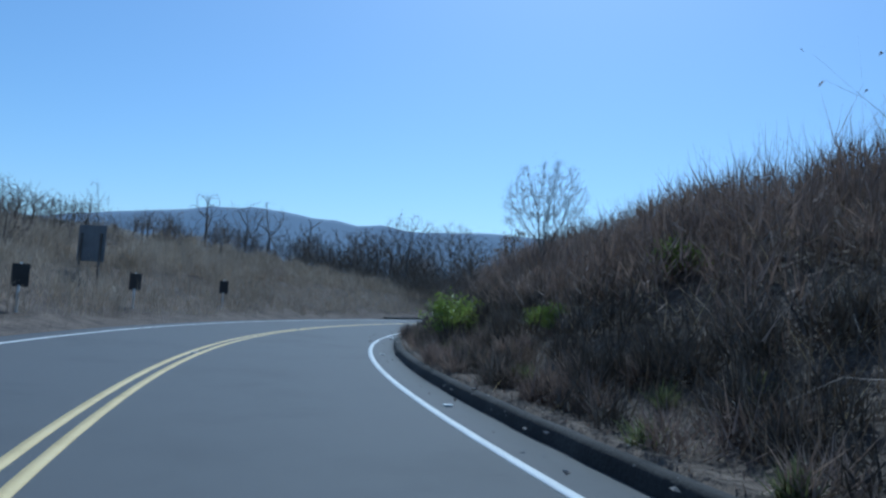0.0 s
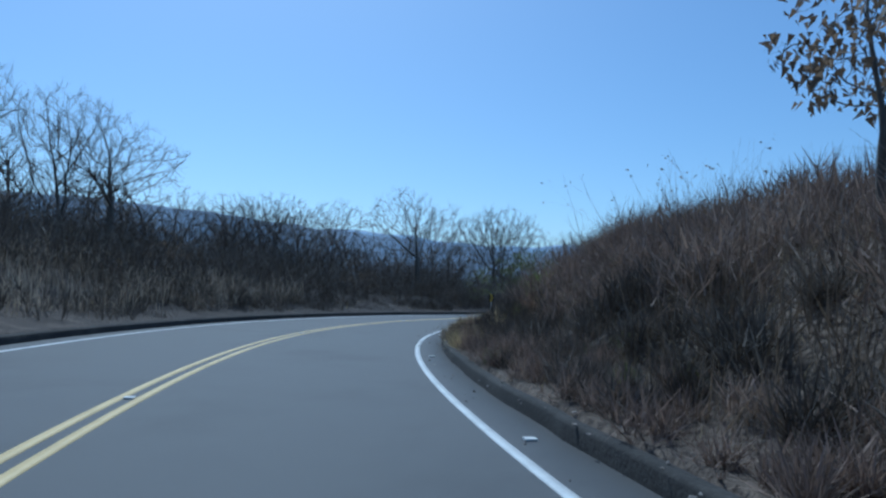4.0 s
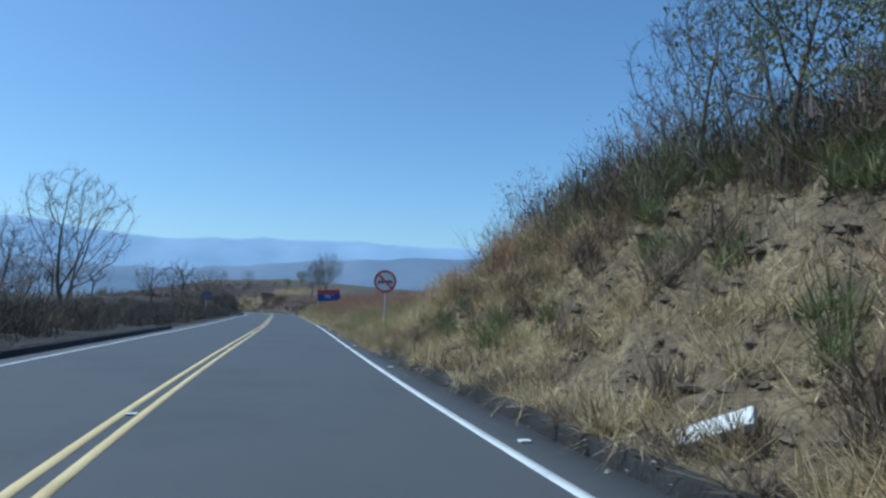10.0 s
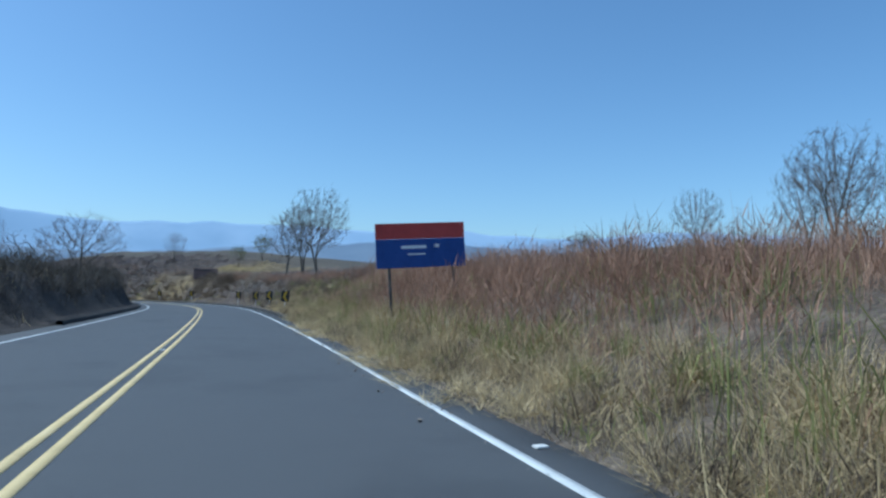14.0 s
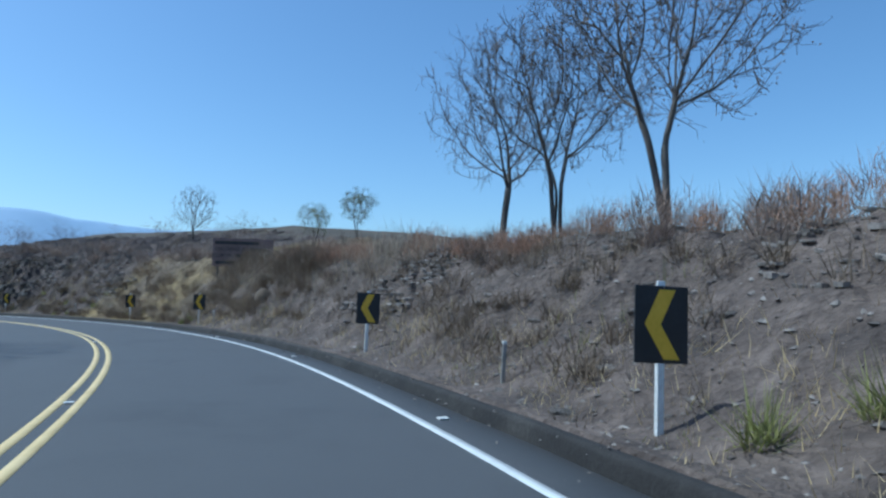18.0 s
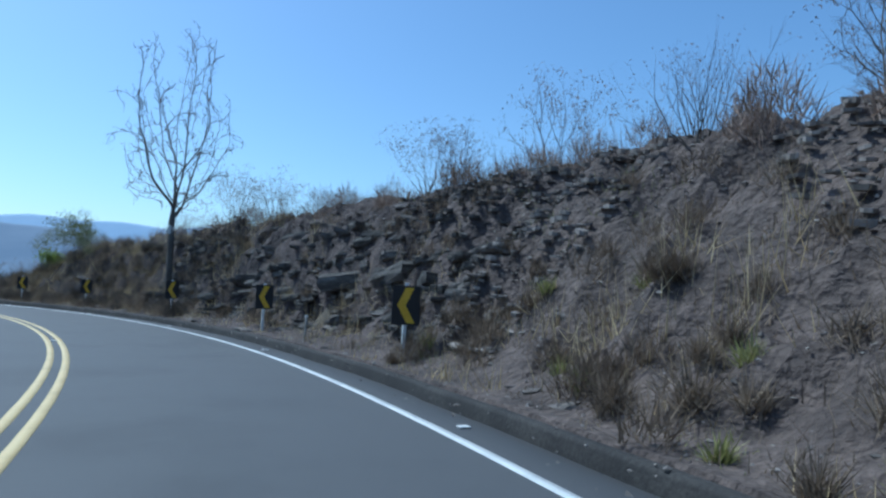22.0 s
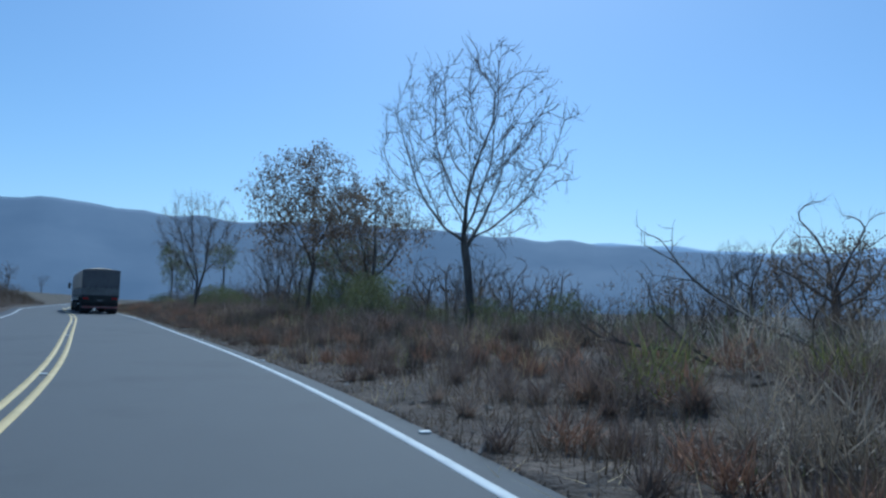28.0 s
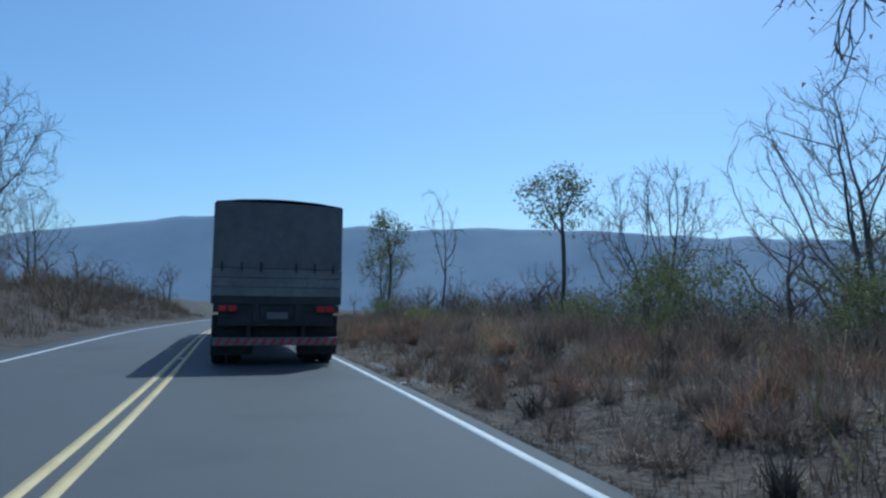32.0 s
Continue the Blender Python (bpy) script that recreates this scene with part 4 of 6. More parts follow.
far_woods("far_woods", 210, 66, 138, 20, 54, 61, "leafless grey-brown dry woodland", (3.5, 6.5))
far_woods("far_woods", 130, 58, 112, 26, 62, 69, "leafless grey-brown dry woodland", (4.0, 7.0))
far_woods("far_woods", 70, 24, 62, 20, 50, 68, "low leafless grey-brown dry woodland", (1.8, 3.2))
far_woods("far_woods", 45, 200, 330, 12, 60, 67, "leafless grey-brown dry woodland", (3, 6))
far_woods("far_woods", 130, 335, 560, -19, -80, 63, "leafless grey-brown dry woodland", (3.0, 5.5))
far_woods("far_woods", 90, 352, 470, -17, -38, 64, "leafless grey-brown dry woodland", (2.5, 4.5))
far_woods("far_woods", 60, 370, 560, 12, 50, 65, "leafless grey-brown dry woodland", (3, 6))


def thicket(name, n, s0, s1, u0, u1, seed, label, hi=(1.2, 2.6)):
    """A tangle of leafless scrub, one mesh."""
    r = np.random.RandomState(seed)
    protos = []
    for k in range(5):
        a, b, tips = grow(seed + 300 + k, 1.0, stems=7, fork=0.42, spread=0.6, levels=3, kids=(2, 2), trunk=0.014, lean=0.35, fine=False, ribbon=1)
        protos.append((np.concatenate(a.v + b.v), np.concatenate([np.concatenate(a.f), np.concatenate(b.f) + a.n])))
    s, u = r.uniform(s0, s1, n), r.uniform(min(u0, u1), max(u0, u1), n)
    X, Y = on_road(s, u)
    Z = land(s, u, X, Y)
    Vs, Fs, k = [], [], 0
    for i in range(n):
        V, F = protos[r.randint(5)]
        h, a = r.uniform(*hi), r.uniform(0, 6.28)
        c, q = math.cos(a) * h, math.sin(a) * h
        Vs.append(np.stack([V[:, 0] * c - V[:, 1] * q + X[i], V[:, 0] * q + V[:, 1] * c + Y[i], V[:, 2] * h + Z[i] - 0.05], -1))
        Fs.append(F + k)
        k += len(V)
    ob = new(name, np_mesh(name, np.concatenate(Vs), np.concatenate(Fs), M["twig"], True))
    return tagged(ob, label, "scrub", kind="stuff")


thicket("thicket", 110, -8, 62, -6.0, -11, 71, "tangled leafless brown scrub on the bank", (0.7, 1.6))
thicket("thicket", 60, 62, 134, -8.5, -13, 72, "tangled leafless brown scrub on the crest")
thicket("thicket", 50, 256, 322, -9.0, -13, 73, "leafless brown scrub along the crest", (0.8, 1.6))
thicket("thicket", 100, 322, 440, -11, -23, 74, "leafless grey-brown scrub", (1.2, 2.6))
thicket("thicket", 140, 60, 142, 6.5, 20, 75, "leafless dark scrub below the trees", (1.5, 3.4))
thicket("thicket", 90, 142, 250, 6.5, 20, 81, "low leafless dark scrub", (0.7, 1.5))
thicket("thicket", 110, 335, 450, 7, 20, 76, "leafless grey-brown scrub on the slope", (1.2, 2.6))
thicket("thicket", 150, 234, 318, -5.1, -9.2, 78, "small dry shrubs growing on the cutting", (0.25, 0.7))
thicket("thicket", 90, 200, 250, 5.8, 9, 79, "dark dry shrubs on the low cutting", (0.5, 1.2))
thicket("thicket", 160, 62, 205, 5.4, 8.5, 80, "low dark dry scrub beside the left kerb", (0.5, 1.2))
thicket("thicket", 60, 18, 60, 12, 22, 77, "leafless grey-brown scrub", (1.0, 2.2))


def off_clay(s, u, r):
    """Where plants may stand: few grow on the bare clay in the middle of the cutting."""
    return ~((s > 264.8) & (s < 273.2) & (u < -5.5) & (u > -8.4)) | (r.uniform(0, 1, len(s)) < 0.35)


def brush(name, n, per, s0, s1, u0, u1, hi, mat, seed, label, blade=(0.22, 0.55), width=0.011, wide=0.55, patch=0.0, upright=0.9):
    """Fine dense brushwood and matted stalks in rounded clumps, one mesh."""
    r = np.random.RandomState(seed)
    s, u = r.uniform(s0, s1, n), r.uniform(min(u0, u1), max(u0, u1), n)
    keep = off_clay(s, u, r)
    s, u = s[keep], u[keep]
    n = len(s)
    x, y = on_road(s, u)
    if patch:
        keep = wave(x, y, 0.5, seed + 1) > patch * 2 - 1
        s, u, x, y = s[keep], u[keep], x[keep], y[keep]
        n = len(s)
    z = land(s, u, x, y)
    h = r.uniform(hi[0], hi[1], n)
    n, k = n * per, np.repeat(np.arange(n), per)
    q, a = np.sqrt(r.uniform(0, 1, n)), r.uniform(0, 6.28, n)
    up = r.uniform(0, 1, n) ** 0.75 * (1 - 0.55 * q * q)
    c = np.stack([x[k] + np.cos(a) * q * h[k] * wide, y[k] + np.sin(a) * q * h[k] * wide, z[k] + up * h[k] * 0.85 - 0.05], -1)
    d = r.normal(0, 0.6, (n, 3)) + np.stack([np.cos(a) * q * 0.5, np.sin(a) * q * 0.5, np.full(n, upright)], -1)
    d /= np.linalg.norm(d, axis=1)[:, None]
    L = r.uniform(blade[0], blade[1], n)[:, None]
    e = r.uniform(0, 6.28, n)
    o = np.stack([np.cos(e), np.sin(e), np.zeros(n)], -1) * (width * r.uniform(0.6, 1.5, n))[:, None]
    V = np.stack([c - o, c + o, c + d * L], 1).reshape(-1, 3)
    ob = new(name, np_mesh(name, V, np.arange(n * 3).reshape(n, 3), M[mat]))
    return tagged(ob, label, "scrub", kind="stuff")


for a in (
        ("brushwood", 460, 190, -6, 66, -6.0, -10.5, (0.5, 1.3), "cane_grass", 401, "dense withered grey-brown brushwood on the bank"),
        ("brushwood", 260, 130, -6, 62, -4.3, -5.4, (0.15, 0.42), "cane_grass", 450, "low withered brushwood hanging over the kerb", (0.15, 0.4), 0.008),
        ("brushwood", 200, 130, -6, 62, -4.4, -5.8, (0.2, 0.5), "dark_scrub", 451, "low dark brushwood behind the kerb", (0.15, 0.4), 0.009),
        ("brushwood", 60, 120, -6, 70, -4.3, -5.6, (0.1, 0.28), "leaf", 452, "small dull green weeds behind the kerb", (0.12, 0.3), 0.012),
        ("brushwood", 220, 110, 56, 132, -4.12, -4.8, (0.1, 0.3), "straw", 453, "pale straw hanging over the kerb", (0.2, 0.5), 0.006, 1.0, 0.0, 0.2),
        ("brushwood", 200, 110, 56, 132, -4.12, -4.9, (0.1, 0.3), "grey_grass", 454, "grey-brown weeds hanging over the kerb", (0.15, 0.4), 0.008, 0.8, 0.0, 0.4),
        ("brushwood", 190, 150, -6, 70, -5.0, -6.8, (0.25, 0.7), "dark_scrub", 402, "low dark matted brushwood at the foot of the bank"),
        ("brushwood", 90, 220, 74, 112, -8.2, -11.5, (0.9, 1.9), "brown_grass", 403, "dense reddish-brown dry brushwood on the crest"),
        ("brushwood", 120, 200, 68, 112, -8.0, -11.5, (0.6, 1.5), "grey_grass", 422, "dense grey-brown dry brushwood on the crest"),
        ("brushwood", 90, 110, 58, 104, -5.0, -8.4, (0.2, 0.5), "straw", 423, "pale straw tufts on the slope", (0.2, 0.5), 0.007),
        ("brushwood", 60, 90, 56, 104, -5.0, -8.4, (0.12, 0.3), "leaf", 424, "dull green tufts on the slope", (0.2, 0.5), 0.008),
        ("brushwood", 60, 120, 56, 104, -4.9, -8.4, (0.12, 0.3), "dark_scrub", 425, "dark brown tufts on the slope", (0.2, 0.5), 0.008),
        ("brushwood", 70, 200, 84, 108, -7.6, -10, (0.6, 1.4), "green_grass", 442, "yellow-green brushwood on the crest"),
        ("brushwood", 80, 200, 76, 106, -8.2, -12, (0.8, 1.9), "leaf", 404, "dull green brushwood on the crest"),
        ("brushwood", 110, 240, 104, 133, -8.0, -11.5, (1.2, 2.6), "dark_scrub", 405, "dark brushwood above the cut bank"),
        ("brushwood", 70, 240, 100, 133, -7.8, -11, (1.0, 2.2), "cane_grass", 428, "grey-brown brushwood above the cut bank"),
        ("brushwood", 80, 220, 102, 131, -7.6, -11, (0.8, 1.9), "leaf", 406, "dull green leafy brushwood above the cut bank"),
        ("brushwood", 170, 200, 92, 117, -4.5, -8.2, (0.2, 0.55), "straw", 455, "tangled pale straw lying on the bank", (0.25, 0.7), 0.006, 1.0, 0.0, 0.15),
        ("brushwood", 110, 180, 92, 118, -4.6, -8.4, (0.25, 0.7), "brown_grass", 456, "tangled brown grass on the bank", (0.2, 0.5), 0.007, 0.9, 0.0, 0.3),
        ("brushwood", 90, 150, 110, 134, -4.4, -6.6, (0.15, 0.45), "straw", 457, "pale straw tufts on the cut bank", (0.2, 0.5), 0.006, 0.8, 0.0, 0.3),
        ("brushwood", 170, 150, 298, 320, -4.5, -7.6, (0.2, 0.6), "dark_scrub", 458, "dark twiggy scrub on the earth bank", (0.2, 0.5), 0.007),
        ("brushwood", 130, 150, 298, 320, -4.5, -7.4, (0.2, 0.5), "grey_grass", 459, "matted grey-brown stalks on the earth bank", (0.2, 0.5), 0.007, 0.9, 0.0, 0.2),
        ("brushwood", 260, 130, 338, 420, -4.4, -11, (0.2, 0.55), "brown_grass", 460, "low reddish-brown scrub on the open ground", (0.15, 0.4), 0.008),
        ("brushwood", 260, 120, 338, 420, -3.95, -6.5, (0.1, 0.3), "cane_grass", 461, "low withered growth along the road edge", (0.12, 0.35), 0.008),
        ("brushwood", 60, 120, 338, 425, -4.2, -9, (0.12, 0.3), "dark_scrub", 462, "low dark weeds along the road edge", (0.12, 0.35), 0.009),
        ("brushwood", 110, 150, 211, 233, -4.4, -8.0, (0.1, 0.3), "grey_grass", 465, "grey-brown tufts on the slope", (0.15, 0.4), 0.006),
        ("brushwood", 90, 130, 211, 232, -5.0, -7.6, (0.12, 0.32), "leaf", 466, "low olive-green weeds on the slope", (0.1, 0.25), 0.014),
        ("brushwood", 90, 170, 211, 226, -4.4, -6.2, (0.15, 0.45), "straw", 467, "pale tangled straw at the foot of the slope", (0.25, 0.6), 0.005, 0.9, 0.0, 0.3),
        ("brushwood", 200, 150, 58, 106, -4.5, -8.8, (0.15, 0.42), "brown_grass", 468, "low reddish-brown grass on the slope", (0.15, 0.45), 0.006, 0.8, 0.0, 0.4),
        ("brushwood", 120, 260, 62, 92, -8.2, -11.5, (0.6, 1.5), "brown_grass", 469, "dense reddish-brown cane along the crest", (0.2, 0.5), 0.006),
        ("brushwood", 130, 170, 262, 284, -4.4, -7.0, (0.15, 0.45), "grey_grass", 470, "grey-brown weeds at the foot of the cutting", (0.15, 0.4), 0.007),
        ("brushwood", 22, 130, 262, 284, -4.4, -6.4, (0.1, 0.22), "green_grass", 471, "dull green weeds at the foot of the cutting", (0.12, 0.3), 0.009),
        ("brushwood", 260, 150, 132, 213, -3.98, -4.9, (0.1, 0.28), "straw", 472, "pale flattened hay along the road edge", (0.25, 0.6), 0.005, 1.6, 0.0, 0.1),
        ("brushwood", 150, 130, 132, 213, -4.1, -5.4, (0.15, 0.4), "grey_grass", 473, "grey-brown grass along the road edge", (0.15, 0.4), 0.006, 0.9, 0.0, 0.4),
        ("brushwood", 110, 140, 322, 337, -4.4, -6.5, (0.12, 0.4), "cane_grass", 474, "withered weeds behind the end of the kerb", (0.15, 0.4), 0.007),
        ("brushwood", 30, 130, 325, 333, -4.35, -5.2, (0.1, 0.3), "leaf", 475, "green weeds behind the kerb", (0.1, 0.25), 0.014),
        ("brushwood", 170, 170, 70, 102, -5.0, -8.9, (0.12, 0.36), "straw", 476, "flattened pale straw on the slope", (0.2, 0.55), 0.005, 1.3, 0.0, 0.12),
        ("brushwood", 170, 150, 66, 102, -5.6, -9.0, (0.15, 0.42), "brown_grass", 477, "matted reddish-brown grass on the slope", (0.15, 0.4), 0.006, 1.0, 0.0, 0.3),
        ("brushwood", 70, 120, 103, 134, -5.2, -8.0, (0.2, 0.55), "leaf", 407, "grey-green tufts on the cut bank"),
        ("brushwood", 90, 110, 103, 134, -4.9, -8.0, (0.25, 0.6), "grey_grass", 408, "grey-brown tufts on the cut bank"),
        ("brushwood", 50, 420, 257, 265, -7.0, -8.4, (0.7, 1.3), "grey_grass", 409, "dense twiggy dry grass in front of the board", (0.12, 0.38), 0.0055),
        ("brushwood", 60, 200, 256, 272, -5.2, -7.4, (0.25, 0.7), "grey_grass", 426, "grey-brown dry tufts among the rubble", (0.2, 0.5), 0.008),
        ("brushwood", 170, 280, 214, 262, -7.8, -11.5, (0.5, 1.15), "brown_grass", 410, "reddish-brown dry grass along the crest of the cutting", (0.15, 0.4), 0.005),
        ("brushwood", 60, 160, 216, 262, -7.4, -10.5, (0.4, 0.9), "cane_grass", 449, "withered tufts along the crest of the cutting"),
        ("brushwood", 230, 110, 234, 320, -4.9, -8.0, (0.25, 0.6), "grey_grass", 411, "grey-brown tufts in the cutting", (0.15, 0.4), 0.008),
        ("brushwood", 90, 160, 262, 320, -8.5, -10.5, (0.5, 1.1), "cane_grass", 412, "dry brushwood along the crest of the cutting"),
        ("brushwood", 420, 190, 325, 470, -14, -40, (1.4, 3.4), "dark_scrub", 413, "dark brushwood beyond the open ground"),
        ("brushwood", 130, 120, 322, 430, -6.5, -14, (0.3, 0.9), "cane_grass", 414, "low brown brushwood on the open ground"),
        ("brushwood", 90, 190, 380, 425, -8.5, -16, (0.6, 1.5), "cane_grass", 443, "brown tangled brushwood on the open ground"),
        ("brushwood", 60, 190, 384, 430, -10, -18, (0.9, 1.9), "dark_scrub", 444, "dark tangled brushwood on the open ground"),
        ("brushwood", 24, 190, 384, 425, -9, -15, (0.6, 1.3), "green_grass", 445, "yellow-green bushes on the open ground"),
        ("brushwood", 150, 150, 340, 402, -5.6, -10, (0.25, 0.75), "cane_grass", 446, "low tangled brown brushwood beside the road", (0.2, 0.5), 0.008),
        ("brushwood", 30, 150, 340, 402, -5.6, -10, (0.2, 0.5), "dark_scrub", 447, "low dark brushwood beside the road", (0.2, 0.5), 0.008),
        ("brushwood", 40, 150, 340, 402, -6, -10, (0.2, 0.5), "straw", 448, "pale fallen stalks in the brushwood", (0.3, 0.7), 0.005, 0.9, 0.0, 0.2),
        ("brushwood", 60, 160, 330, 430, -10, -20, (0.8, 1.8), "leaf", 415, "dull green low bushes"),
        ("brushwood", 430, 210, 60, 138, 6.8, 22, (1.5, 3.8), "dark_scrub", 416, "dark dense undergrowth below the bare trees", (0.3, 0.8), 0.017),
        ("brushwood", 260, 190, 134, 205, 6.4, 24, (0.6, 1.6), "dark_scrub", 463, "low dark undergrowth beside the road", (0.25, 0.6), 0.014),
        ("brushwood", 120, 160, 134, 205, 5.6, 20, (0.4, 1.0), "grey_grass", 464, "grey-brown scrub beside the road", (0.25, 0.6), 0.012),
        ("brushwood", 220, 200, 60, 125, 20, 34, (2.4, 4.6), "dark_scrub", 438, "tall dark undergrowth between the bare trees", (0.4, 1.0), 0.022),
        ("brushwood", 80, 120, 212, 238, -4.9, -8.2, (0.2, 0.5), "grey_grass", 439, "grey-brown tufts on the clay slope", (0.2, 0.5), 0.008),
        ("brushwood", 50, 120, 212, 238, -4.9, -8.2, (0.1, 0.26), "green_grass", 440, "dull green tufts on the clay slope", (0.2, 0.5), 0.008),
        ("brushwood", 60, 140, 212, 232, -4.9, -8.0, (0.2, 0.5), "straw", 441, "pale straw tufts on the clay slope", (0.2, 0.6), 0.006, 0.8, 0.0, 0.3),
        ("brushwood", 420, 130, 56, 250, 5.2, 7.6, (0.5, 1.3), "dark_scrub", 417, "low dark brushwood beside the kerb", (0.2, 0.5), 0.013),
        ("brushwood", 260, 170, 6, 68, 10, 28, (0.7, 1.6), "pale_grass", 418, "pale grey-brown brushwood on the far bank", (0.3, 0.8), 0.016),
        ("brushwood", 200, 170, 340, 460, 7, 20, (0.8, 2.2), "grey_grass", 419, "grey-brown brushwood on the slope", (0.3, 0.8), 0.016),
        ("brushwood", 26, 300, 150, 154, -5.6, -7.6, (0.7, 1.3), "green_grass", 427, "dull green bush in the meadow"),
        ("brushwood", 110, 230, 126, 144, -5.4, -10.5, (0.4, 1.0), "straw", 435, "tangled pale straw hanging over the end of the cut bank", (0.3, 0.7), 0.006, 0.8, 0.0, 0.2),
        ("brushwood", 60, 200, 126, 144, -6.0, -10.5, (0.4, 1.0), "brown_grass", 436, "tangled brown grass on the end of the cut bank", (0.3, 0.7), 0.007, 0.7, 0.0, 0.3),
        ("brushwood", 70, 260, 170, 214, -4.8, -6.3, (0.2, 0.5), "straw", 437, "heaps of pale hay along the road edge", (0.3, 0.8), 0.006, 1.2, 0.0, 0.05),
        ("brushwood", 22, 260, 143, 175, -6, -11, (0.5, 1.0), "straw", 420, "pale bushy grass in the meadow"),
        ("brushwood", 330, 190, 140, 216, -6.4, -16, (0.8, 1.75), "brown_grass", 429, "reddish-brown tangled grass in the meadow", (0.25, 0.6), 0.008),
        ("brushwood", 150, 130, 134, 215, -5.0, -6.6, (0.25, 0.6), "straw", 430, "pale tangled hay along the verge", (0.25, 0.6), 0.006, 0.8, 0.0, 0.3),
        ("brushwood", 60, 150, 165, 215, -4.9, -6.4, (0.2, 0.5), "green_grass", 431, "green tufts along the verge", (0.2, 0.45), 0.007),
        ("brushwood", 40, 200, 262, 274, -5.0, -6.2, (0.2, 0.5), "pale_grass", 432, "pale hay heaped at the foot of the cutting", (0.25, 0.6), 0.007, 0.8, 0.0, 0.3),
        ("brushwood", 45, 220, 326, 345, -5.6, -9, (0.4, 1.0), "pale_grass", 433, "pale dry grass clumps beside the kerb", (0.3, 0.7), 0.007),
        ("brushwood", 25, 200, 326, 345, -6.0, -9, (0.4, 0.8), "green_grass", 434, "green grass clumps beside the kerb", (0.3, 0.6), 0.007),
        ("brushwood", 130, 200, 150, 215, -14, -30, (0.8, 2.0), "cane_grass", 421, "dry brushwood beyond the meadow")):
    brush(*a)


# ---- grass ----
SPREAD = 0.16


def beside(s, side):
    return edge_right(s) if side < 0 else EDGE_L


def blades(name, n, s0, s1, w0, w1, side, height, mat, seed, label, lean=0.35, width=0.012, bias=1.0, tuft=7, flat=0.0, patch=0.0, head=False):
    """Blades of grass in tufts on the ground beside the road, one mesh."""
    r = np.random.RandomState(seed)
    k = max(1, n // tuft)
    s, w = r.uniform(s0, s1, k), w0 + (w1 - w0) * r.uniform(0, 1, k) ** bias
    if patch:
        x, y = on_road(s, side * (beside(s, side) + w))
        keep = wave(x, y, 0.9, seed + 1) > patch * 2 - 1
        s, w = s[keep], w[keep]
        k = len(s)
    keep = off_clay(s, side * (beside(s, side) + w), r)
    s, w = s[keep], w[keep]
    k = len(s)
    s, w = np.repeat(s, tuft) + r.normal(0, SPREAD, k * tuft), np.repeat(w, tuft) + r.normal(0, SPREAD, k * tuft)
    th = np.repeat(r.uniform(0.6, 1.25, k), tuft)
    w = np.maximum(w, min(0.05, w0))
    u = side * (beside(s, side) + w)
    x, y = on_road(s, u)
    z = land(s, u, x, y) - 0.02
    n = len(s)
    a = r.uniform(0, 6.28, n)
    L = r.uniform(height[0], height[1], n) * th * np.clip(0.85 + 0.35 * wave(x, y, 0.5, seed + 2) + 0.15 * wave(x, y, 1.6, seed + 3), 0.4, 1.4) * np.clip(0.4 + 0.4 * np.maximum(w, flat), 0, 1)
    tip = np.abs(r.normal(0, lean * 1.35, n)) + flat * r.uniform(0.6, 1.0, n)
    dx, dy = np.cos(a), np.sin(a)
    b = np.stack([x, y, z], -1)
    mid = b + np.stack([dx * L * 0.5 * np.sin(tip * 0.5), dy * L * 0.5 * np.sin(tip * 0.5), L * 0.5 * np.cos(tip * 0.5)], -1)
    top = mid + np.stack([dx * L * 0.5 * np.sin(np.minimum(tip * 1.5, 2.0)), dy * L * 0.5 * np.sin(np.minimum(tip * 1.5, 2.0)), L * 0.5 * np.cos(np.minimum(tip * 1.5, 2.0))], -1)
    c = r.uniform(0, 6.28, n)
    o = np.stack([np.cos(c), np.sin(c), np.zeros(n)], -1) * (width * r.uniform(0.6, 1.4, n))[:, None]
    if height[1] > 1.0:
        V, F = np.stack([b, mid + o, top, mid - o], 1).reshape(-1, 3), np.arange(n * 4).reshape(n, 4)
    else:
        V, F = np.stack([b - o, b + o, top], 1).reshape(-1, 3), np.arange(n * 3).reshape(n, 3)
    ob = new(name, np_mesh(name, V, F, M[mat]))
    return tagged(ob, label, "grass", kind="stuff")


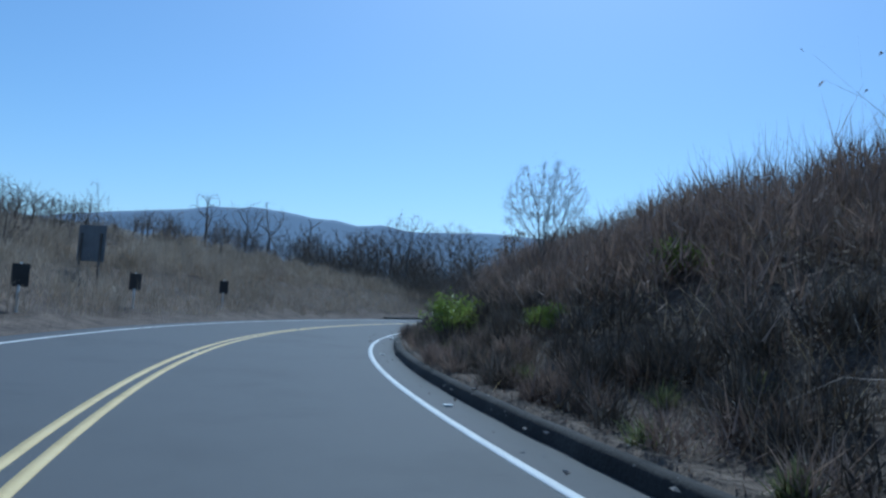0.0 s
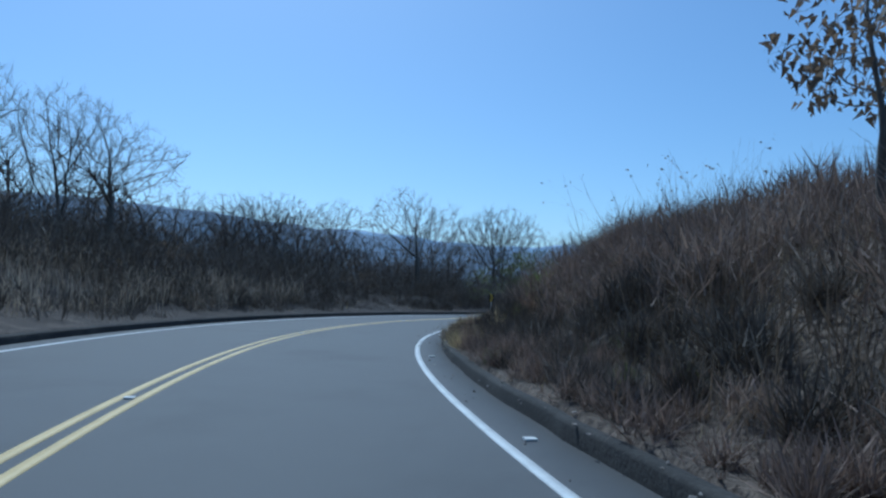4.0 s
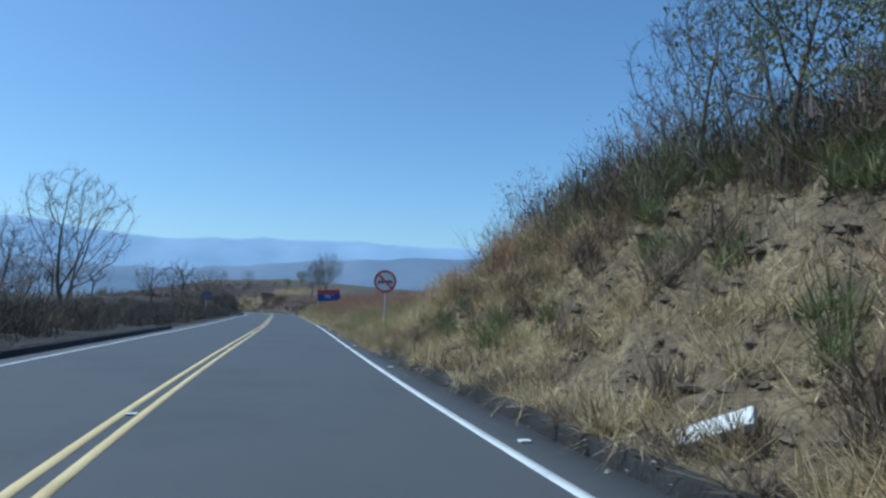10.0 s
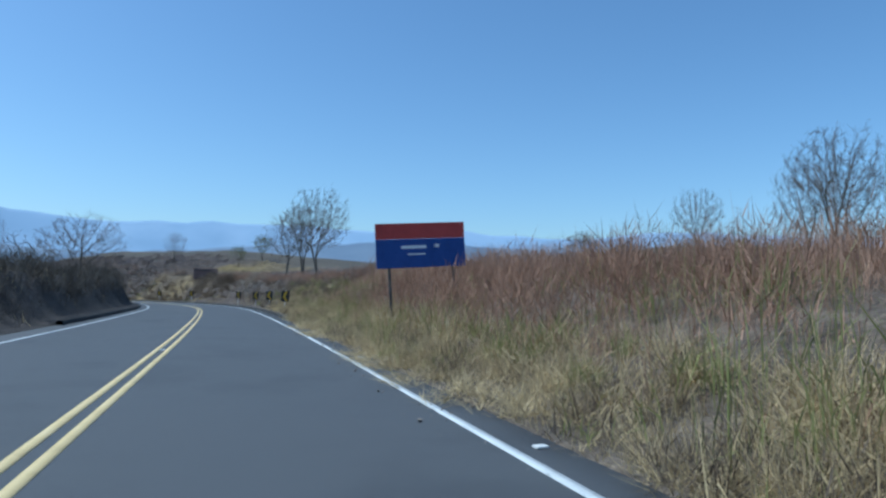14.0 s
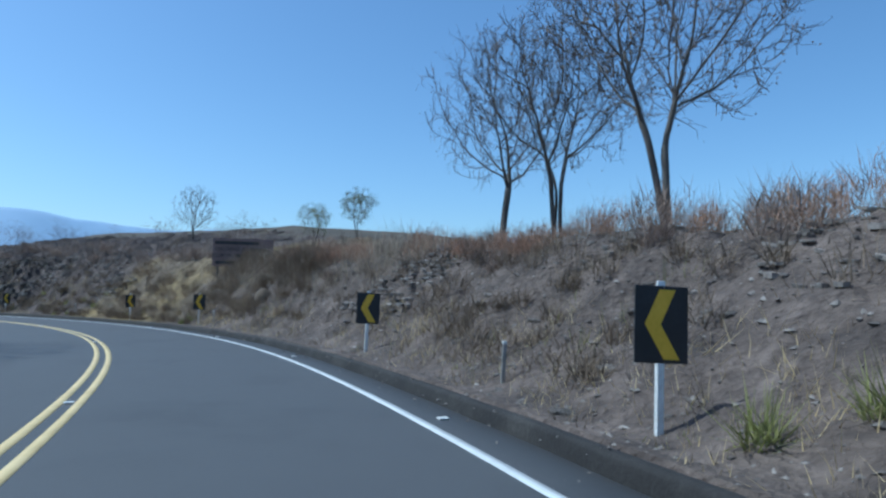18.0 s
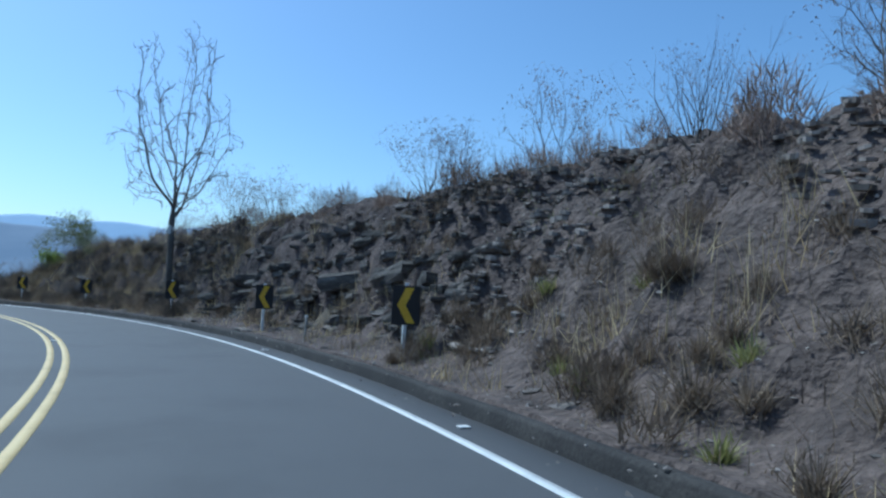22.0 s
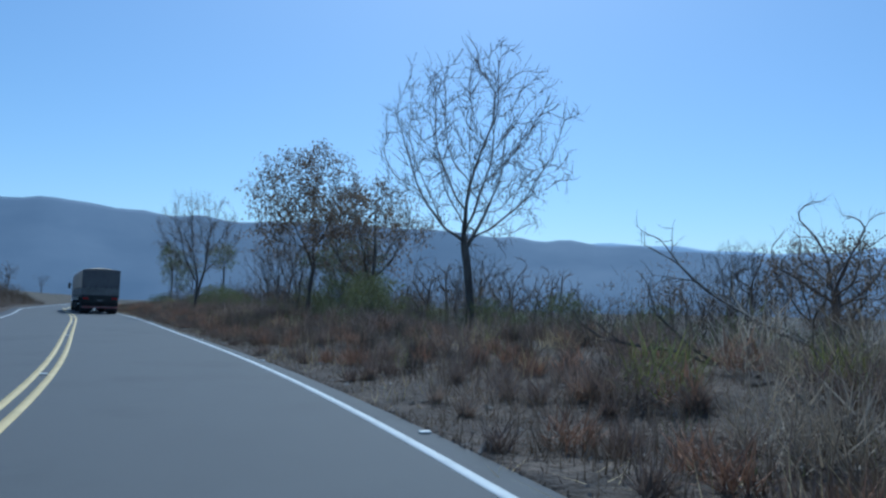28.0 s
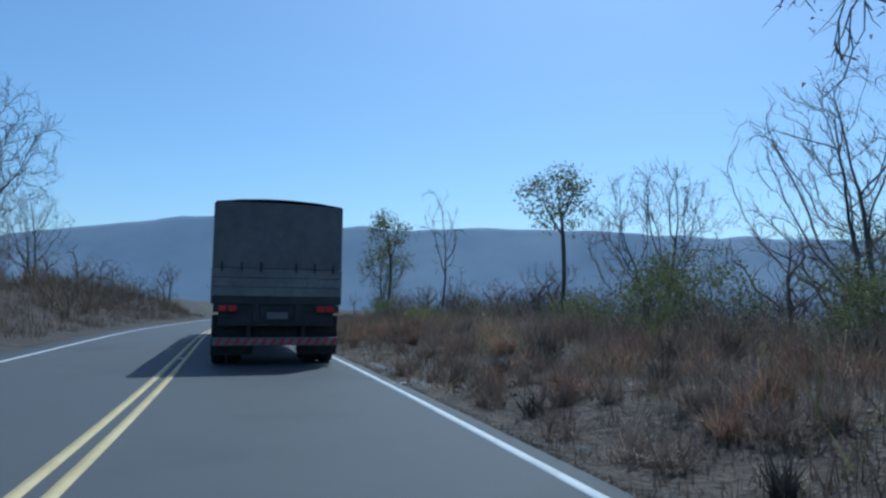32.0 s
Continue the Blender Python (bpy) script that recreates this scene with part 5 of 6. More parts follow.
for a in (
        # overgrown bank of the first bend
        ("dry_scrub", 49400, -8, 62, 0.6, 5, -1, (0.35, 0.9), "grey_grass", 101, "tangled grey-brown dry scrub", 0.6, 0.0074, 1.0, 9),
        ("tall_grass", 60000, -8, 70, 2.8, 9, -1, (0.6, 1.4), "cane_grass", 102, "tall dry brown cane grass on the bank", 0.4, 0.005, 1.0, 8),
        ("straw", 9500, -8, 62, 0.3, 4, -1, (0.3, 0.7), "straw", 103, "scattered pale straw", 0.9, 0.0056, 1.0, 6, 0.5),
        # mown straw below brown grass
        ("straw", 34000, 56, 136, -0.1, 4.2, -1, (0.25, 0.6), "straw", 104, "flattened pale straw on the slope", 0.5, 0.0056, 1.1, 8, 0.9, 0.15),
        ("dry_scrub", 44000, 56, 136, 0.2, 5, -1, (0.25, 0.6), "grey_grass", 105, "brown dry grass on the slope", 0.5, 0.0062, 1.0, 9),
        ("tall_grass", 42000, 70, 108, 3.2, 9, -1, (0.7, 1.5), "cane_grass", 106, "tall dry brown grass on the crest", 0.48, 0.0061, 1.0, 8),
        ("green_grass", 15200, 64, 135, 2.5, 8, -1, (0.22, 0.5), "green_grass", 107, "patches of yellow-green grass", 0.4, 0.0074, 1.0, 9, 0, 0.5),
        ("tall_grass", 20520, 108, 136, 3.6, 9, -1, (0.7, 1.4), "grey_grass", 108, "tall pale grass above the cut bank", 0.56, 0.0056, 1.0, 8),
        ("matted_grass", 90000, 55, 116, 0.0, 4.6, -1, (0.12, 0.32), "grey_grass", 141, "matted grey-brown dry grass on the slope", 0.9, 0.008, 1.0, 11, 0.5),
        ("matted_grass", 80000, 55, 114, 0.1, 4.6, -1, (0.12, 0.34), "brown_grass", 142, "matted brown dry grass on the slope", 0.9, 0.008, 1.0, 11, 0.5, 0.2),
        ("matted_grass", 24000, 55, 135, 0.0, 4.4, -1, (0.15, 0.4), "straw", 143, "matted pale straw on the slope", 0.9, 0.006, 1.0, 9, 0.8, 0.35),
        ("matted_grass", 30000, -8, 60, 0.0, 2.6, -1, (0.1, 0.3), "cane_grass", 144, "matted dry stalks at the foot of the bank", 0.9, 0.008, 1.0, 11, 0.4),
        ("matted_grass", 40000, 318, 410, 0.0, 7.0, -1, (0.1, 0.3), "cane_grass", 145, "matted low dry grass on the open ground", 0.9, 0.009, 1.2, 11, 0.4),
        # brown meadow
        ("tall_grass", 80000, 140, 216, 1.4, 16, -1, (0.7, 1.3), "brown_grass", 109, "dense tall reddish-brown dry grass", 0.85, 0.005, 1.0, 8),
        ("tall_grass", 15000, 139, 162, 0.8, 7, -1, (0.6, 1.3), "straw", 110, "tall pale straw-coloured grass", 0.9, 0.005, 1.0, 8),
        ("verge_grass", 30400, 132, 214, 0.0, 2.0, -1, (0.25, 0.7), "straw", 111, "pale dry grass hanging over the road edge", 0.6, 0.0062, 1.2, 9),
        ("green_grass", 16000, 134, 214, 0.2, 5.0, -1, (0.5, 1.2), "green_grass", 112, "yellow-green grass along the verge", 0.4, 0.0068, 1.0, 10, 0, 0.4),
        # shale cutting
        ("tall_grass", 44000, 214, 320, 3.6, 11, -1, (0.35, 0.8), "cane_grass", 113, "brown grass along the crest of the cutting", 0.6, 0.0042, 1.0, 9, 0, 0.4),
        ("straw", 17100, 214, 320, 0.1, 2.0, -1, (0.2, 0.55), "straw", 114, "sparse straw tufts at the foot of the cutting", 0.7, 0.0056, 1.0, 12, 0.2, 0.3),
        ("dry_scrub", 17100, 214, 320, 0.3, 5, -1, (0.2, 0.5), "grey_grass", 115, "sparse grey-brown tufts on the cutting", 0.6, 0.0062, 1.0, 12, 0, 0.25),
        ("green_grass", 6650, 216, 320, 0.3, 4, -1, (0.12, 0.32), "green_grass", 116, "sparse yellow-green tufts on the cutting", 0.5, 0.0062, 1.0, 14, 0, 0.6),
        ("straw", 17100, 297, 322, 0.3, 5, -1, (0.3, 0.8), "straw", 117, "matted straw scrub on the last bank", 0.8, 0.0062, 1.0, 10),
        # open ground at the end
        ("dry_scrub", 57000, 318, 430, 0.3, 9, -1, (0.25, 0.7), "grey_grass", 118, "low grey-brown dry grass", 0.6, 0.0068, 1.0, 10),
        ("brown_grass", 49400, 318, 430, 1.0, 14, -1, (0.3, 0.8), "cane_grass", 119, "low reddish-brown dry grass", 0.5, 0.0074, 1.0, 10, 0, 0.3),
        ("straw", 13300, 318, 430, 0.2, 8, -1, (0.3, 0.8), "straw", 120, "scattered pale straw stalks", 0.6, 0.0056, 1.0, 8, 0, 0.5),
        ("green_grass", 15200, 320, 430, 1.5, 12, -1, (0.3, 0.7), "green_grass", 121, "patches of dull green low growth", 0.5, 0.0074, 1.0, 12, 0, 0.6),
        ("stubble", 46000, 318, 412, 0.0, 4.5, -1, (0.08, 0.3), "grey_grass", 131, "short grey-brown stubble on the verge", 0.9, 0.008, 1.3, 14),
        ("straw_tufts", 9000, 255, 318, 0.2, 3.0, -1, (0.35, 0.8), "straw", 132, "pale straw tufts in the cutting", 0.6, 0.007, 1.0, 30, 0, 0.55),
        ("grey_tufts", 9000, 234, 318, 0.2, 4.5, -1, (0.25, 0.5), "grey_grass", 133, "grey-brown tufts in the cutting", 0.6, 0.008, 1.0, 40, 0, 0.3),
        ("hay", 14000, 160, 205, -0.5, 1.2, -1, (0.35, 0.85), "straw", 134, "cut pale hay lying over the road edge", 0.2, 0.006, 1.0, 25, 1.45, 0.3),
        ("hay", 9000, 62, 118, -0.1, 3.2, -1, (0.4, 0.9), "straw", 135, "cut pale hay lying on the slope", 0.3, 0.006, 1.0, 20, 1.2, 0.35),
        ("hay", 3000, 322, 400, -0.2, 3, -1, (0.3, 0.8), "straw", 136, "scattered pale fallen stalks", 0.3, 0.005, 1.0, 6, 1.2, 0.3),
        ("tall_grass", 4000, 250, 268, 2.2, 5.0, -1, (0.5, 1.2), "pale_grass", 137, "tall pale stalks on the crest of the cutting", 0.7, 0.006, 1.0, 14),
        ("tall_grass", 30000, 5, 70, 1.0, 18, 1, (0.5, 1.2), "pale_grass", 138, "tall pale grass left of the bend", 0.5, 0.011, 1.0, 8),
        # left side
        ("tall_grass", 40000, 5, 75, 1.5, 20, 1, (0.7, 1.5), "pale_grass", 122, "tall pale grey-brown grass left of the bend", 0.48, 0.0084, 1.0, 8),
        ("dry_scrub", 45600, 60, 255, 0.6, 9, 1, (0.3, 0.9), "dark_scrub", 123, "grey-brown dry scrub below the trees", 0.5, 0.0112, 1.0, 9),
        ("straw", 3500, 60, 255, 0.5, 8, 1, (0.3, 0.7), "straw", 124, "scattered pale straw", 0.7, 0.0087, 1.0, 8, 0, 0.5),
        ("dry_scrub", 49400, 330, 460, 0.8, 12, 1, (0.3, 1.0), "grey_grass", 125, "grey-brown dry scrub on the slope", 0.5, 0.0112, 1.0, 9)):
    blades(*a)


# ---- road furniture ----
def chevron_sign():
    ob = empty("chevron_sign")
    part("post", one_box((0, 0.02, 0.28), (0.06, 0.05, 0.95), 0.006), M["post_white"], ob, "weathered white post")
    part("panel", one_box((0, 0, 1.02), (0.47, 0.012, 0.62), 0.004), M["sign_black"], ob, "black panel")
    z = 1.02
    part("arrow", prism([(0.12, z + 0.28), (-0.02, z + 0.28), (-0.15, z), (0.02, z - 0.28), (0.16, z - 0.28), (-0.01, z)], -0.0105, -0.0075), M["sign_yellow"], ob, "yellow arrow")
    part("reflector", one_box((0, 0.01, 1.345), (0.07, 0.02, 0.05), 0.006), M["sign_white"], ob)
    return tagged(ob, "black sign with yellow arrow on white post", "road sign", "bend signs")


first = chevron_sign()
RIGHT_SIGNS = [220.2, 229.5, 237.9, 246.3, 261.4, 269.2, 283.9, 291.3, 298.8, 307, 313, 331.3, 338]
for i, s in enumerate(RIGHT_SIGNS):
    m = stand(s, -4.75, land_at(s, -4.75) - 0.15, rng.uniform(-5, 8) - 6) @ pose(0, 0, 0, rng.uniform(-1, 1), rng.uniform(-2, 2), 0)
    if i == 0:
        first.matrix_basis = m
    else:
        copy_thing(first, m)
for s, u, turn in ((92.7, 4.95, 15), (99.5, 4.9, 15), (106, 4.9, 15), (19.3, 6.0, 180), (26, 6.4, 180), (33, 6.6, 180)):
    copy_thing(first, stand(s, u, land_at(s, u) - 0.03, turn) @ Matrix.Diagonal((-1 if turn == 15 else 1, 1, 1, 1)))


def delineator():
    ob = empty("marker_post")
    part("post", one_box((0, 0, 0.2), (0.05, 0.05, 0.56), 0.008), M["post_grey"], ob)
    part("cap", one_box((0, 0, 0.5), (0.054, 0.054, 0.04), 0.01), M["post_white"], ob)
    return tagged(ob, "short weathered white marker post", "marker post", "marker posts")


first = delineator()
for i, (s, u) in enumerate(((226.35, -4.88), (241, -4.9), (260.2, -4.92), (288.2, -4.62), (276, -4.9))):
    m = stand(s, u, land_at(s, u), rng.uniform(-15, 15)) @ pose(0, 0, 0, rng.uniform(-4, 4), rng.uniform(-4, 4), 0)
    if i == 0:
        first.matrix_basis = m
    else:
        copy_thing(first, m)


def disc(y, r0, r1, t, sides=40):
    bm = bmesh.new()
    ring = []
    for k in range(sides):
        a = 2 * math.pi * k / sides
        ring.append((math.cos(a), math.sin(a)))
    for yy in (y, y + t):
        for x, z in ring:
            bm.verts.new((x * r1, yy, z * r1))
        if r0:
            for x, z in ring:
                bm.verts.new((x * r0, yy, z * r0))
    bm.verts.ensure_lookup_table()
    v, n, o = bm.verts, sides, (2 * sides if r0 else sides)
    for k in range(n):
        j = (k + 1) % n
        bm.faces.new((v[k], v[j], v[o + j], v[o + k]))
        if r0:
            bm.faces.new((v[n + k], v[n + j], v[j], v[k]))
            bm.faces.new((v[o + n + k], v[o + k], v[o + j], v[o + n + j]))
            bm.faces.new((v[n + k], v[o + n + k], v[o + n + j], v[n + j]))
    if not r0:
        bm.faces.new([v[k] for k in range(n)])
        bm.faces.new([v[o + k] for k in range(n)][::-1])
    bmesh.ops.recalc_face_normals(bm, faces=bm.faces)
    return bm


def shifted(bm, v, rot=None):
    bmesh.ops.transform(bm, matrix=Matrix.Translation(v) @ (rot or Matrix()), verts=bm.verts)
    return bm


def car_symbol(x):
    bm = bmesh.new()
    box(bm, (x, -0.016, -0.03), (0.26, 0.004, 0.075))
    box(bm, (x, -0.016, 0.055), (0.2, 0.004, 0.02))
    for dx in (-0.09, 0.09):
        box(bm, (x + dx, -0.016, 0.03), (0.022, 0.004, 0.06))
        box(bm, (x + dx, -0.016, -0.08), (0.05, 0.004, 0.05))
    return bm


def round_sign(zc, front=True):
    ob = empty("round_sign")
    part("post", one_box((0, 0.035, zc / 2 - 0.1), (0.075, 0.06, zc + 0.5), 0.006), M["post_white"], ob, "white-edged post")
    part("disc", shifted(disc(-0.01, 0, 0.5, 0.012), (0, 0, zc)), M["sign_white" if front else "sign_grey"], ob)
    if front:
        part("rim", shifted(disc(-0.0145, 0.40, 0.5, 0.004), (0, 0, zc)), M["sign_red"], ob, "red border ring")
        for x in (-0.19, 0.19):
            part("car_symbol", shifted(car_symbol(x), (0, 0, zc)), M["ink"], ob, "black car pictogram")
        part("slash", one_box((0, -0.022, zc), (0.84, 0.004, 0.085), 0, Matrix.Rotation(radians(45), 4, "Y")), M["sign_red"], ob, "red diagonal bar")
        part("bracket", one_box((0, 0.004, zc + 0.52), (0.02, 0.01, 0.06)), M["galvanised"], ob)
    return ob


ob = tagged(round_sign(2.15), "round red-bordered no-overtaking sign on a post", "road sign")
ob.matrix_basis = stand(144, -5.7, land_at(144, -5.7), -6)
ob = tagged(round_sign(2.0, False), "dark back of a round road sign", "road sign")
ob.matrix_basis = stand(186.6, 6.4, land_at(186.6, 6.4), 0)


def text_part(name, body, size, x, z, y, mat, parent, label=""):
    cu = bpy.data.curves.new(name, "FONT")
    cu.body, cu.size, cu.extrude, cu.align_x, cu.align_y = body, size, 0.002, "CENTER", "CENTER"
    tmp = bpy.data.objects.new(name, cu)
    scene.collection.objects.link(tmp)
    bpy.context.view_layer.update()
    me = bpy.data.meshes.new_from_object(tmp.evaluated_get(bpy.context.evaluated_depsgraph_get()))
    bpy.data.objects.remove(tmp)
    me.materials.clear()
    me.materials.append(mat)
    ob = new(name, me)
    ob.parent = parent
    ob.matrix_basis = pose(x, y, z, 90, 0, 0)
    return tagged(ob, label)


def route_sign(width, height, low, rows):
    """Board with a red band over a blue field on two posts."""
    ob = empty("route_sign")
    for x in (-width * 0.36, width * 0.36):
        part("post", one_box((x, 0.05, (low + 0.3) / 2 - 0.2), (0.08, 0.07, low + 0.9), 0.008), M["bark"], ob, "dark timber post")
    part("board", one_box((0, 0, low + height * 0.32), (width, 0.02, height * 0.64), 0.004), M["sign_blue"], ob, "blue lower field")
    part("band", one_box((0, 0, low + height * 0.82 + 0.002), (width, 0.02, height * 0.355), 0.004), M["sign_red"], ob, "red upper band")
    for x, z, w, h in rows:
        part("text_bar", one_box((x * width, -0.0125, low + z * height), (w * width, 0.004, h * height)), M["sign_white"], ob, "unreadable pale lettering")
    return tagged(ob, "blue roadside board with red band on two posts", "road sign", "route boards")


ob = route_sign(2.75, 1.35, 1.72, ((-0.08, 0.46, 0.28, 0.07), (0.18, 0.48, 0.05, 0.07), (-0.05, 0.3, 0.2, 0.03)))
ob.matrix_basis = stand(198.6, -6.9, land_at(198.6, -6.9) - 0.45, -4) @ pose(0, 0, 0, 0, -4, 0)
ob = route_sign(1.7, 0.9, 1.72, ((-0.18, 0.42, 0.14, 0.07), (0.12, 0.44, 0.3, 0.05)))
ob.matrix_basis = stand(328.8, -5.1, 0.0, -8) @ pose(0, 0, 0, 0, 4, 0)

ob = empty("warning_board")
W, H, Z0 = 2.9, 1.4, 1.3
for x in (-1.2, 1.2):
    part("post", one_box((x, 0.06, Z0 / 2 + 0.2), (0.1, 0.08, Z0 + 1.8), 0.01), M["bark"], ob, "weathered timber post")
for i in range(5):
    part("plank", one_box((0, 0, Z0 + H * (i + 0.5) / 5), (W, 0.03, H / 5 - 0.006), 0.004), M["board"], ob)
text_part("lettering", "ENGRENE A", 0.27, -0.62, Z0 + 0.86, -0.018, M["ink"], ob, "dark faded lettering")
text_part("lettering", "CURVA", 0.27, -0.98, Z0 + 0.54, -0.018, M["ink"], ob, "dark faded lettering")
for x, z, w in ((-0.3, 1.18, 2.1), (0.75, 0.86, 0.9), (0.4, 0.54, 1.5), (-0.7, 0.2, 1.2)):
    part("text_bar", one_box((x, -0.0175, Z0 + z), (w, 0.004, 0.16)), M["ink"], ob, "unreadable dark lettering")
tagged(ob, "faded red-brown wooden warning board with dark lettering", "road sign")
ob.matrix_basis = stand(265.35, -8.45, 1.55, -31)

ob = empty("large_sign")
for x in (-0.45, 0.45):
    part("post", one_box((x, -0.06, 0.75), (0.08, 0.07, 2.1), 0.008), M["bark"], ob)
part("board", one_box((0, 0, 1.4), (1.25, 0.03, 1.45), 0.01), M["sign_grey"], ob)
tagged(ob, "dark back of a tall rectangular road board", "road sign")
ob.matrix_basis = stand(27, 9.0, land_at(27, 9.0), -6)

# ---- reflective studs ----
def stud():
    ob = empty("road_stud")
    part("body", one_box((0, 0, 0.009), (0.11, 0.09, 0.02), 0.006), M["post_white"], ob)
    part("reflector", one_box((0, -0.046, 0.012), (0.08, 0.006, 0.012)), M["sign_white"], ob)
    return tagged(ob, "small white raised road stud", "road stud", "road studs")


first = stud()
places = [(s, -3.72) for s in range(0, 420, 8)] + [(s, 0.0) for s in range(2, 420, 12)]
for i, (s, u) in enumerate(places):
    m = stand(s, u, 0.003, rng.uniform(-8, 8))
    if i == 0:
        first.matrix_basis = m
    else:
        copy_thing(first, m)

# fallen white slab at the foot of the clay bank
ob = empty("fallen_marker")
part("slab", one_box((0, 0, 0.0), (0.2, 0.66, 0.07), 0.012), M["post_white"], ob)
tagged(ob, "fallen white concrete marker lying in the grass", "marker post")
ob.matrix_basis = stand(118.55, -4.68, land_at(118.55, -4.68) + 0.12, 50) @ pose(0, 0, 0, -28, -32, 0)
ob = empty("fallen_marker")
part("slab", one_box((0, 0, 0.0), (0.18, 0.4, 0.06), 0.012), M["post_white"], ob)
tagged(ob, "small fallen white concrete marker", "marker post")
ob.matrix_basis = stand(113.5, -4.8, land_at(113.5, -4.8) + 0.06, 30) @ pose(0, 0, 0, 10, 0, 0)

# dry fallen branch on the open ground
wood = Wood()
_r = np.random.RandomState(4)
def twigs(p, d, ln, r, lev):
    pts, q = [p], np.array(p, float)
    d = np.array(d, float)
    for _ in range(4):
        d = d + _r.normal(0, 0.16, 3)
        d /= np.linalg.norm(d)
        q = q + d * ln / 4
        pts.append(q)
        if lev < 3:
            e = d + _r.normal(0, 0.55, 3)
            twigs(q, e / np.linalg.norm(e), ln * 0.5, r * 0.5, lev + 1)
    wood.limb(pts, np.linspace(r, r * 0.3, 5), 5)
twigs((0, 0, 0.3), (-0.75, 0.5, 0.32), 2.6, 0.05, 0)
twigs((0.1, 0.3, 0.2), (-0.8, 0.2, 0.05), 2.4, 0.05, 0)
ob = new("fallen_branch", wood.mesh("fallen_branch", M["bark"]))
tagged(ob, "bare dark fallen branch lying in dry grass", "branch")
ob.matrix_basis = stand(343.6, -9.6, land_at(343.6, -9.6), -20)

# tin plate nailed to the tall tree
ob = new("tin_plate")
part("plate", one_box((0, 0, 0), (0.26, 0.008, 0.34), 0.003), M["post_white"], ob)
part("nail", one_rod((0, -0.012, 0.1), (0, 0.06, 0.1), 0.008), M["galvanised"], ob)
tagged(ob, "small crooked white tin plate nailed to a tree trunk", "plate")
ob.matrix_basis = stand(302.1, -5.86, 3.55, -20) @ pose(0, 0, 0, 0, 24, 0)

# earth mound, named boulder, and hanging tufts on the cutting
bm = bmesh.new()
bmesh.ops.create_icosphere(bm, subdivisions=3, radius=0.5)
for v in bm.verts:
    v.co *= 1 + 0.18 * noise.noise(v.co * 2.2) + 0.06 * noise.noise(v.co * 6)
    v.co.z *= 1.15
ob = part("boulder", bm, M["mound"], None, smooth=True)
tagged(ob, "rounded brown earth mound in the cutting", "boulder")
ob.matrix_basis = stand(258.7, -6.3, land_at(258.7, -6.3) - 0.02, 0, 0.72)


# ---- truck standing ahead ----
def wheel(parent, x, y, r=0.5, w=0.28):
    bm = bmesh.new()
    rot = Matrix.Rotation(radians(90), 4, "Y")
    prof = [(0.55 * r, -w / 2), (0.93 * r, -w / 2), (r, -w * 0.36), (r, w * 0.36), (0.93 * r, w / 2), (0.55 * r, w / 2)]
    n = 28
    vs = [[bm.verts.new((px, pr * math.cos(2 * math.pi * k / n), pr * math.sin(2 * math.pi * k / n))) for k in range(n)] for pr, px in prof]
    for a, b in zip(vs[:-1], vs[1:]):
        for k in range(n):
            bm.faces.new((a[k], a[(k + 1) % n], b[(k + 1) % n], b[k]))
    bmesh.ops.recalc_face_normals(bm, faces=bm.faces)
    tyre_ob = part("wheel", bm, M["rubber"], parent, "black tyre", True)
    tyre_ob.matrix_basis = Matrix.Translation((x, y, r))
    bm = bmesh.new()
    bmesh.ops.create_cone(bm, cap_ends=True, segments=24, radius1=0.56 * r, radius2=0.56 * r, depth=w * 0.7, matrix=rot)
    rim = part("rim", bm, M["chrome"], tyre_ob, "polished wheel rim")
    bm = bmesh.new()
    bmesh.ops.create_cone(bm, cap_ends=True, segments=16, radius1=0.2 * r, radius2=0.14 * r, depth=w * 1.06, matrix=rot)
    part("hub", bm, M["chrome"], tyre_ob)


truck = empty("truck")
WID = 2.6


